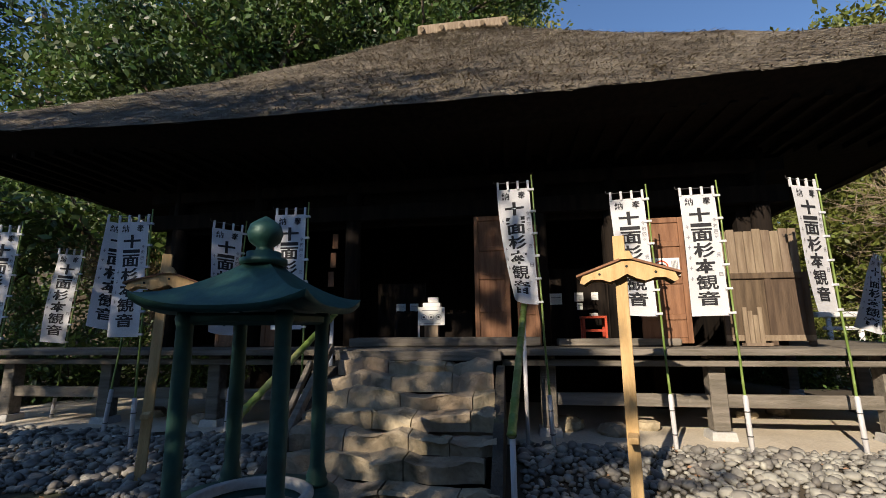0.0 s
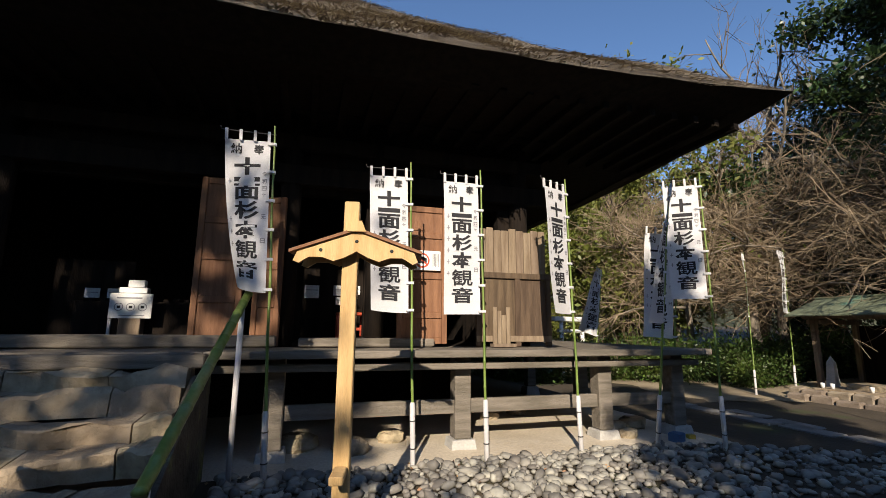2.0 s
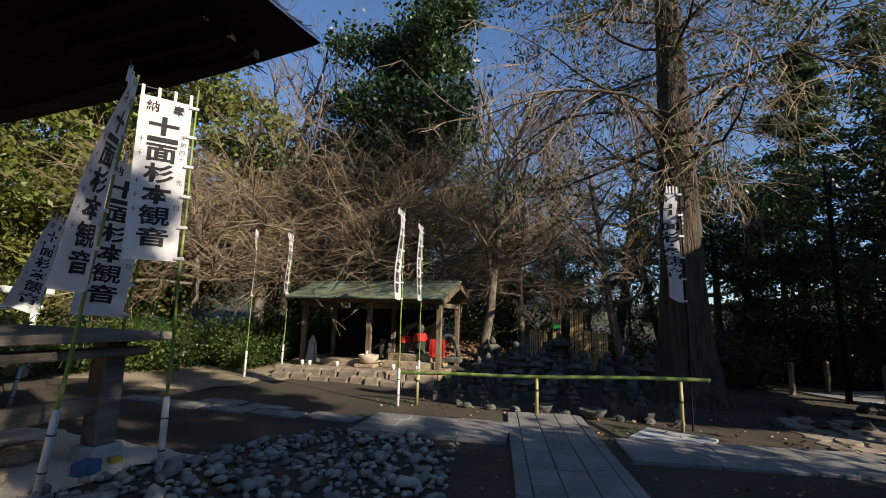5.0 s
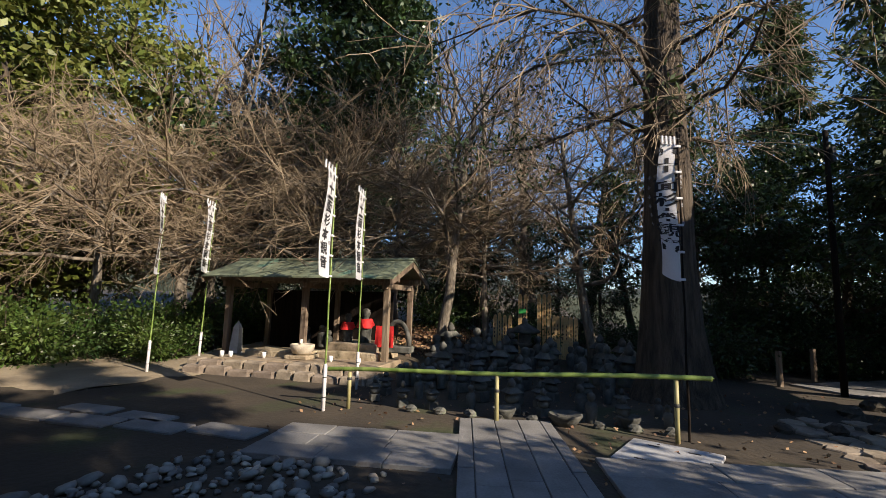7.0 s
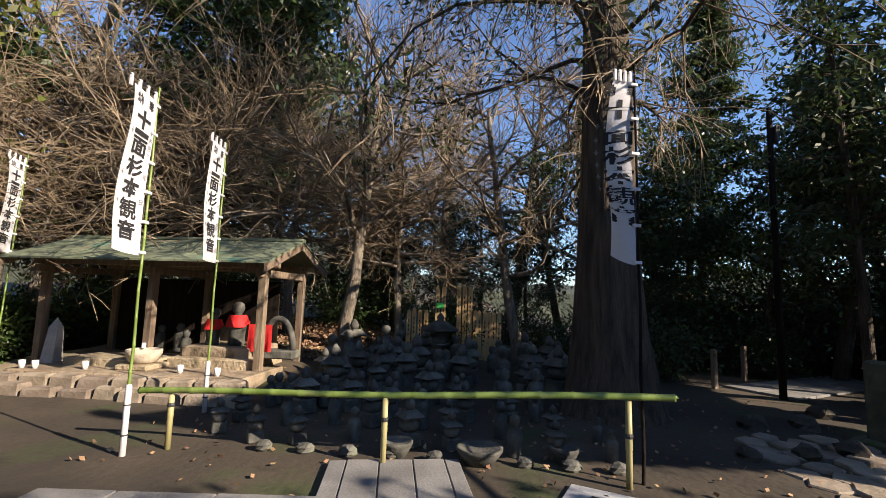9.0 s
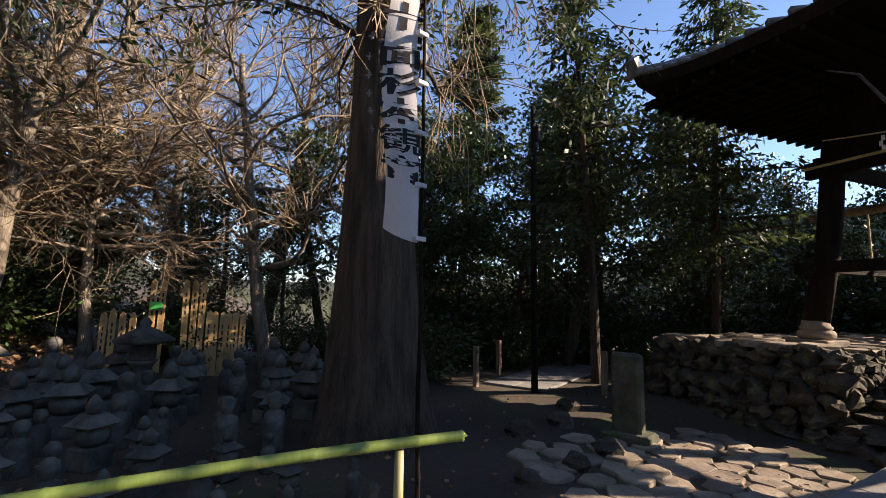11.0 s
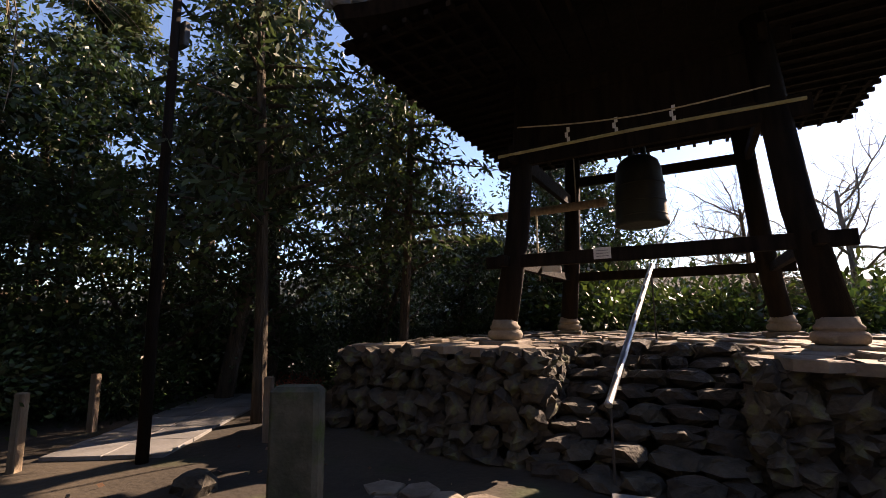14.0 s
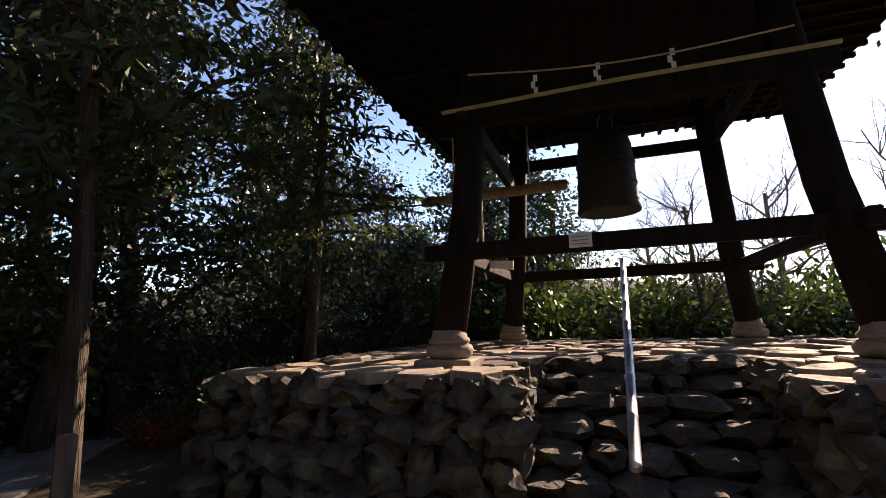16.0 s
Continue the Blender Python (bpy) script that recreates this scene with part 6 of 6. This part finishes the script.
for side in range(4):
    rs, vs = Shape(), []
    a0, a1 = side * math.pi / 2, (side + 1) * math.pi / 2
    for j in range(rows + 1):
        k = j / rows
        for i in range(n + 1):
            u = i / n
            r = R * (1 - k) + 0.09 * k
            x = r * (math.cos(a0) * (1 - u) + math.cos(a1) * u)
            y = r * (math.sin(a0) * (1 - u) + math.sin(a1) * u)
            z = 1.80 + 0.26 * k ** 1.35 + 0.07 * abs(2 * u - 1) ** 3 * (1 - k) ** 2
            vs.append((x, y, z))
    rs.add(vs, [(j * (n + 1) + i, j * (n + 1) + i + 1, (j + 1) * (n + 1) + i + 1, (j + 1) * (n + 1) + i) for j in range(rows) for i in range(n)])
    lo = []
    for i in range(n + 1):
        u = i / n
        c = (math.cos(a0) * (1 - u) + math.cos(a1) * u, math.sin(a0) * (1 - u) + math.sin(a1) * u)
        z = 1.80 + 0.07 * abs(2 * u - 1) ** 3
        lo += [(R * c[0], R * c[1], z), (R * c[0] * 0.99, R * c[1] * 0.99, z - 0.035), (0.1 * c[0], 0.1 * c[1], 1.80)]
    rs.add(lo, [(3 * i + b, 3 * i + 1 + b, 3 * i + 4 + b, 3 * i + 3 + b) for i in range(n) for b in (0, 1)])
    part("roof", rs, "copper", ib, "curved green copper roof side", smooth=True)
part("finial", Shape().lathe([(0.13, 2.05), (0.13, 2.08), (0.095, 2.09), (0.095, 2.12), (0.05, 2.125), (0.045, 2.15), (0.085, 2.18), (0.10, 2.23), (0.085, 2.28), (0.045, 2.31), (0.012, 2.33), (0.0, 2.335)], 20), "copper", ib, "onion-shaped finial", smooth=True)


# ---- new timber posts with small gabled heads ----
def gable_post(x, y, top, yaw, lean=0):
    g = thing("gabled_post", pose(x, y, ground_z(x, y), 0, lean, yaw), "new pale timber post with a small gabled head", "signpost", "gabled posts")
    part("post", Shape().box(-0.05, 0.05, -0.05, 0.05, -0.2, top, 0.006), "newwood", g)
    zt = top - 0.23
    dx = 0.05
    o = [(-0.44, zt - 0.19), (-0.40, zt - 0.105), (-0.2, zt - 0.05), (-0.06, zt), (0.06, zt), (0.2, zt - 0.05), (0.40, zt - 0.105), (0.44, zt - 0.19), (0.40, zt - 0.205), (0.33, zt - 0.165), (0.24, zt - 0.165), (0.16, zt - 0.19), (0.08, zt - 0.165), (0.0, zt - 0.125), (-0.08, zt - 0.165), (-0.16, zt - 0.19), (-0.24, zt - 0.165), (-0.33, zt - 0.165), (-0.40, zt - 0.205)]
    for yy in (-0.14, 0.11):
        b = part("bargeboard", Shape().plate([(a * 0.9 + dx, c) for a, c in o], yy, yy + 0.03), "newwood", g)
        for nx, nz in ((-0.25, zt - 0.12), (0.0, zt - 0.06), (0.25, zt - 0.12)):
            part("nail", Shape().lathe([(0.012, 0), (0.01, 0.006), (0.0, 0.008)], 8), "bronze", b).matrix_basis = pose(nx * 0.9 + dx, yy - 0.001, nz, 90)
    for s in (-1, 1):
        part("roof_board", Shape().add([(dx, -0.16, zt + 0.03), (dx + s * 0.42, -0.16, zt - 0.12), (dx + s * 0.42, 0.16, zt - 0.12), (dx, 0.16, zt + 0.03), (dx, -0.16, zt + 0.01), (dx + s * 0.42, -0.16, zt - 0.14), (dx + s * 0.42, 0.16, zt - 0.14), (dx, 0.16, zt + 0.01)],
                                       [(0, 1, 2, 3), (7, 6, 5, 4), (0, 4, 5, 1), (1, 5, 6, 2), (2, 6, 7, 3)]), "redwood", g, "brown roof board")
    part("ridge_piece", Shape().plate([(dx - 0.06, zt + 0.0), (dx - 0.03, zt + 0.07), (dx + 0.03, zt + 0.07), (dx + 0.06, zt + 0.0)], -0.17, 0.17), "newwood", g)
    part("peg", Shape().box(-0.04, 0.04, -0.26, -0.05, 0.66, 0.71, 0.006), "newwood", g)
    return g


gable_post(0.885, 4.17, 2.38, -12)
gable_post(-4.02, 4.5, 2.42, 35, 1.5)


# ---- bamboo handrails at the stairs ----
def bamboo_rail(a, b, posts, label):
    a, b = Vector(a), Vector(b)
    g = thing("bamboo_handrail", pose(*a), label, "handrail", "stair handrails")
    pts, rad = [], []
    for i in range(12):
        for d, k in ((-0.004, 1.0), (0, 1.12), (0.004, 1.0)):
            pts.append((b - a) * min(max(i / 11 + d, 0), 1))
            rad.append(0.038 * k)
    part("rail", Shape().tube(pts, rad, 12), "bamboo", g, smooth=True)
    part("cut_end", Shape().tube([(b - a) * -0.002, (b - a) * 0.001], 0.034, 12), "oldbamboo", g, "pale cut bamboo end")
    for q in posts:
        p = (b - a) * q
        x, y = a.x + p.x, a.y + p.y
        low = ground_z(x, y) - a.z
        part("post", Shape().tube([(p.x, p.y, low - 0.1), (p.x, p.y, p.z - 0.03)], 0.026, 10), "pipe", g, "pale bamboo post", smooth=True)


bamboo_rail((-0.12, 3.86, 0.78), (0.06, 6.0, 1.92), (0.03, 0.9), "green bamboo handrail up the stone stairs")
bamboo_rail((-2.62, 3.9, 0.80), (-2.5, 5.95, 1.85), (0.03, 0.95), "green bamboo handrail on the stairs' far side")
solid("leaning_timber", Shape().box(-0.04, 0.04, -0.05, 0.05, 0, 1.9, 0.008), "deckwood", pose(-2.42, 4.15, 0.25, -52, 0, 0), "weathered timber stringer leaning beside the stairs", "timber")
solid("leaning_timber", Shape().box(-0.03, 0.03, -0.04, 0.04, 0, 1.6, 0.008), "deckwood", pose(-2.55, 4.3, 0.2, -50, 0, 4), "weathered timber stringer leaning beside the stairs", "timber")

# ---- things on the hall's floor ----
ob = thing("offering_box", pose(-1.5, 8.25, 1.36), "dark slatted wooden offering box inside the doorway", "offering box")
part("box", Shape().box(-0.7, 0.7, -0.3, 0.3, 0, 0.55, 0.01), "darkwood", ob)
for i in range(11):
    part("slat", Shape().box(-0.66 + 0.12 * i, -0.6 + 0.12 * i, -0.27, 0.27, 0.552, 0.59), "darkwood", ob)
ns = thing("notice_stand", pose(-1.49, 7.78, 1.36), "white notice board on a stand with small boxes on top", "notice stand")
part("stand", Shape().box(-0.12, 0.12, -0.04, 0.14, 0.0, 0.34, 0.006), "greywood", ns)
part("leg", Shape().box(-0.24, -0.21, -0.02, 0.01, 0, 0.36), "pipe", ns)
bd = part("board", Shape().box(-0.235, 0.235, -0.05, -0.03, 0.33, 0.64, 0.004), "paper", ns, "white notice board with three round signs")
part("writing", Shape().box(-0.16, 0.12, -0.0525, -0.051, 0.575, 0.592), "faint_ink", bd)
part("writing", Shape().box(-0.12, 0.16, -0.0525, -0.051, 0.36, 0.37), "faint_ink", bd)
for i, x in enumerate((-0.13, 0.0, 0.13)):
    part("round_sign", Shape().lathe([(0.042, 0), (0.05, 0), (0.05, 0.002), (0.042, 0.002)], 18, cap=False), "faint_ink", bd).matrix_basis = pose(x, -0.051, 0.47, 90)
    part("pictogram", Shape().box(x - 0.018, x + 0.018, -0.0525, -0.051, 0.455, 0.485), "ink", bd)
part("card_box", Shape().box(-0.15, 0.16, -0.04, 0.10, 0.645, 0.715, 0.005), "paper", ns)
part("card_box", Shape().box(-0.06, 0.12, -0.03, 0.08, 0.72, 0.81, 0.005), "paper", ns)
for x, z, w, hh in ((-2.32, 1.95, 0.18, 0.16), (-2.05, 1.95, 0.16, 0.16), (0.58, 2.05, 0.22, 0.2), (1.02, 2.1, 0.16, 0.16), (1.06, 1.95, 0.10, 0.12), (1.32, 2.12, 0.12, 0.14)):
    pn = thing("wall_notice", pose(x, 8.55, z), "small white paper notice in the dim interior", "notice", "interior notices")
    part("sheet", Shape().box(0, w, -0.01, 0, 0, hh), "paper", pn)
    part("writing", Shape().box(0.02, w - 0.02, -0.012, -0.0105, hh * 0.6, hh * 0.66), "faint_ink", pn)
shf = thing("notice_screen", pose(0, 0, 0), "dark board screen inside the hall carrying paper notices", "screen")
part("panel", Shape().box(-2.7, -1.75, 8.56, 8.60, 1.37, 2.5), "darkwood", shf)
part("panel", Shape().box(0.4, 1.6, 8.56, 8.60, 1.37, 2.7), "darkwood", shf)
tb = thing("red_table", pose(1.25, 8.1, 1.36), "small red lacquered table with papers on it", "table")
part("tabletop", Shape().box(-0.2, 0.22, -0.16, 0.16, 0.42, 0.46, 0.008), "redpaint", tb)
for x in (-0.17, 0.19):
    for y in (-0.13, 0.13):
        part("leg", Shape().box(x - 0.02, x + 0.02, y - 0.02, y + 0.02, 0, 0.42), "redpaint", tb)
part("rail", Shape().box(-0.15, 0.17, -0.14, -0.12, 0.2, 0.24), "redpaint", tb)
solid("paper_stack", Shape().box(-0.06, 0.06, -0.08, 0.08, 0, 0.05), "paper", pose(1.27, 8.1, 1.822), "small stack of white paper on the table", "paper")
for i in range(3):
    solid("hanging_tablet", Shape().box(-0.05, 0.05, -0.01, 0.01, 0, 0.26, 0.005), "redwood", pose(-3.15 + 0.03 * i, 7.3, 2.35 + 0.33 * i), "reddish wooden tablet hung on a pillar", "tablet", "tablets")

npn = thing("no_photo_sign", pose(1.88, 6.80, 2.34), "white sign with a red-ringed crossed camera", "sign")
part("board", Shape().box(0, 0.40, -0.012, 0, 0, 0.26, 0.004), "paper", npn)
part("ring", Shape().lathe([(0.078, 0), (0.098, 0), (0.098, 0.003), (0.078, 0.003)], 28, cap=False).box(-0.088, 0.088, -0.009, 0.009, 0.0, 0.0025), "redpaint", npn).matrix_basis = pose(0.15, -0.0125, 0.13, 90, 0, 0) @ pose(0, 0, 0, 0, 0, -40)
cm = part("camera_mark", Shape().box(0.09, 0.21, -0.0145, -0.0125, 0.095, 0.165, 0.0).box(0.125, 0.175, -0.0145, -0.0125, 0.165, 0.18), "ink", npn)
for i in range(5):
    part("writing", Shape().box(0.29 + 0.018 * i, 0.30 + 0.018 * i, -0.0145, -0.0125, 0.05 + 0.01 * (i % 2), 0.22), "faint_ink", npn)

solid("blue_crate", Shape().box(-0.09, 0.09, -0.07, 0.07, 0, 0.11, 0.01), "blue", pose(5.25, 6.12, ground_z(5.2, 6.1) + 0.02, 0, 0, 20), "small blue plastic crate under the veranda", "crate")
solid("yellow_box", Shape().box(-0.05, 0.05, -0.04, 0.04, 0, 0.07, 0.008), "yellow", pose(5.55, 6.2, ground_z(5.5, 6.2) + 0.02, 0, 0, -10), "small yellow plastic box under the veranda", "box")
rng = random.Random(81)
for i, (x, y, r) in enumerate(((4.75, 6.7, 0.18), (5.2, 6.9, 0.22), (3.4, 7.9, 0.16), (4.0, 8.2, 0.2), (1.2, 6.5, 0.22), (0.6, 6.8, 0.25), (1.7, 6.9, 0.18), (-3.6, 6.9, 0.2), (-4.8, 6.6, 0.22), (-6.0, 7.0, 0.2), (4.7, 6.35, 0.14))):
    solid("foundation_stone", stone_shape(r, r * 0.8, r * 0.7, i + 50, 0.15, 10, 6, flat=0.3), "stepstone", pose(x, y, ground_z(x, y) + 0.08), "rough tan foundation stone under the veranda", "stone", "foundation stones")
for i in range(12):
    solid("edging_rock", stone_shape(rng.uniform(0.13, 0.24), 0.15, 0.13, i + 90, 0.2), "stepstone", pose(-6.5 + 0.38 * i, 3.35 + rng.uniform(-0.1, 0.1), ground_z(-5, 3.35) + 0.05, 0, 0, rng.uniform(0, 90)), "rough tan rock edging the gravel", "rock", "gravel edging")

# ---- close branch before the tower ----
cb = thing("hanging_branch", pose(9.15, -2.29, 2.85), "dark bare branch reaching in front of the tower roof", "branch")
part("limb", Shape().tube([(0.55, -0.25, 0.62), (0.27, -0.09, 0.42), (0.1, -0.02, 0.12), (0, 0, 0), (-0.25, 0.1, -0.16), (-0.6, 0.15, -0.42), (-1.6, 0.2, -0.8)], [0.005, 0.01, 0.013, 0.015, 0.019, 0.026, 0.034], 8), "bark", cb, smooth=True)
part("twig", Shape().tube([(0, 0, 0.0), (-0.05, 0.0, 0.08), (-0.2, 0.05, 0.09)], [0.012, 0.008, 0.004], 6), "bark", cb)

# ---- dry overhanging foliage, fallen leaves ----
rnp = np.random.default_rng(4)
sp = np.column_stack([rnp.uniform(14.8, 19.5, 5200), rnp.uniform(3.6, 8.0, 5200), np.zeros(5200)])
sp[:, 2] = [ground_z(a, b) + 0.02 + 0.02 * rnp.random() for a, b in sp[:, :2]]
lt = new("fallen_leaves", leaf_mesh("fallen_leaves", sp, 0.10, "litter", 5, 0.6, 0.0, np.column_stack([rnp.normal(size=5200), rnp.normal(size=5200), 0.25 * rnp.normal(size=5200)])))
tagged(lt, "reddish-brown fallen leaves over the slope", "fallen leaves", kind="stuff")
sp = np.column_stack([rnp.uniform(-8, 14, 2600), rnp.uniform(-4, 6, 2600), np.zeros(2600)])
sp[:, 2] = [ground_z(a, b) + 0.025 for a, b in sp[:, :2]]
lt = new("fallen_leaves", leaf_mesh("fallen_leaves", sp, 0.055, "litter", 6, 0.6, 0.0, np.column_stack([rnp.normal(size=2600), rnp.normal(size=2600), 0.25 * rnp.normal(size=2600)])))
tagged(lt, "scattered small dry leaves on the earth", "fallen leaves", kind="stuff")
scatter(shrub("dry_shrub", 21, 1.3, 1.2, 2600, "leaf_dry", "overhanging dry yellow-brown foliage", 0.10), [(-9.4, 9.6, 0, 1.0)])
bpy.data.objects["dry_shrub"].location.z = 2.6

# ---- far hills and a house ----
hl = Shape()
n = 140
vs = []
for i in range(n):
    a = 6.28318 * i / n
    r = 150 + 25 * noise.noise((math.cos(a) * 3, math.sin(a) * 3, 0))
    top = 10 + 9 * noise.noise((math.cos(a) * 2.2, math.sin(a) * 2.2, 4)) + 1.6 * noise.noise((math.cos(a) * 30, math.sin(a) * 30, 7))
    top += 22 * math.exp(-((a - 5.2) / 0.35) ** 2) + (14 if math.sin(a) > 0.2 else 0)
    vs += [(r * math.cos(a), r * math.sin(a), -8), (r * 1.06 * math.cos(a), r * 1.06 * math.sin(a), top * 0.55), (r * 1.2 * math.cos(a), r * 1.2 * math.sin(a), top)]
hl.add(vs, [(3 * i + b, 3 * ((i + 1) % n) + b, 3 * ((i + 1) % n) + 1 + b, 3 * i + 1 + b) for i in range(n) for b in (0, 1)])
solid("backdrop", hl, "hill", Matrix(), "distant wooded hills beyond the valley", "hills", kind="structure")
hs = thing("distant_house", pose(39.7, -60, 0.5, 0, 0, 20), "distant white house with a grey gabled roof", "house")
part("wall", Shape().box(-2.4, 2.4, -2, 2, 0, 3.8), "white", hs)
part("roof", Shape().add([(-2.8, -2.4, 3.8), (2.8, -2.4, 3.8), (2.8, 2.4, 3.8), (-2.8, 2.4, 3.8), (-2.8, 0, 5.4), (2.8, 0, 5.4)], [(0, 1, 5, 4), (2, 3, 4, 5), (0, 4, 3), (1, 2, 5), (3, 2, 1, 0)]), "tile", hs)
for x in (-1.6, 0.6):
    part("window", Shape().box(x, x + 0.9, 2.0, 2.05, 1.2, 2.2), "wire", hs)


# ---- river pebbles ----
rng = random.Random(91)
kinds = []
for i in range(14):
    s = stone_shape(rng.uniform(0.045, 0.085), rng.uniform(0.035, 0.06), rng.uniform(0.025, 0.04), i + 200, 0.15, 7, 4)
    kinds.append(s)
bed = thing("pebble_bed", pose(0, 0, 0), "bed of rounded grey and tan river pebbles", "pebbles", kind="structure")
made = [k.mesh("pebble", "pebble_one", True) for k in kinds]


def in_bed(x, y):
    if y < 4.1 + 0.35 * noise.noise((x * 0.7, 0, 3)) - 0.55 * max(0, min(1, (x - 4.5) / 2)) or y > 6.0 + 0.25 * noise.noise((x * 0.9, 0, 8)) or x > 8.1 or x < -8:
        return False
    return not (-2.75 < x < -0.05) and not (x > 6.2 and y > 5.7 and x > 7.6)


spots = []
y = 3.0
while y < 6.4:
    x = -8.0
    while x < 8.2:
        px, py = x + rng.uniform(-0.03, 0.03), y + rng.uniform(-0.03, 0.03)
        if in_bed(px, py) and not (px > 4.9 and rng.random() < 0.55):
            spots.append((px, py, rng.uniform(0.8, 1.5) if rng.random() < 0.25 else rng.uniform(0.45, 0.9)))
        x += 0.085
    y += 0.075
near = sorted(spots, key=lambda p: abs(p[0] - 3.2) + 0.8 * abs(p[1] - 4.6))[:300]
far = set(spots) - set(near)
for x, y, k in near:
    o = new("pebble", made[rng.randrange(14)])
    o.parent = bed
    o.matrix_basis = pose(x, y, ground_z(x, y) + 0.03 * k, rng.uniform(-20, 20), rng.uniform(-20, 20), rng.uniform(0, 360)) @ Matrix.Diagonal((k, k, k, 1))
rest = Shape()
for x, y, k in sorted(far):
    s = kinds[rng.randrange(14)]
    m = pose(x, y, ground_z(x, y) + 0.03 * k, rng.uniform(-20, 20), rng.uniform(-20, 20), rng.uniform(0, 360)) @ Matrix.Diagonal((k, k, k, 1))
    rest.add([m @ Vector(v) for v in s.v], s.f)
tagged(part("pebbles", rest, "pebble", bed, "countless river pebbles", True), kind="stuff")
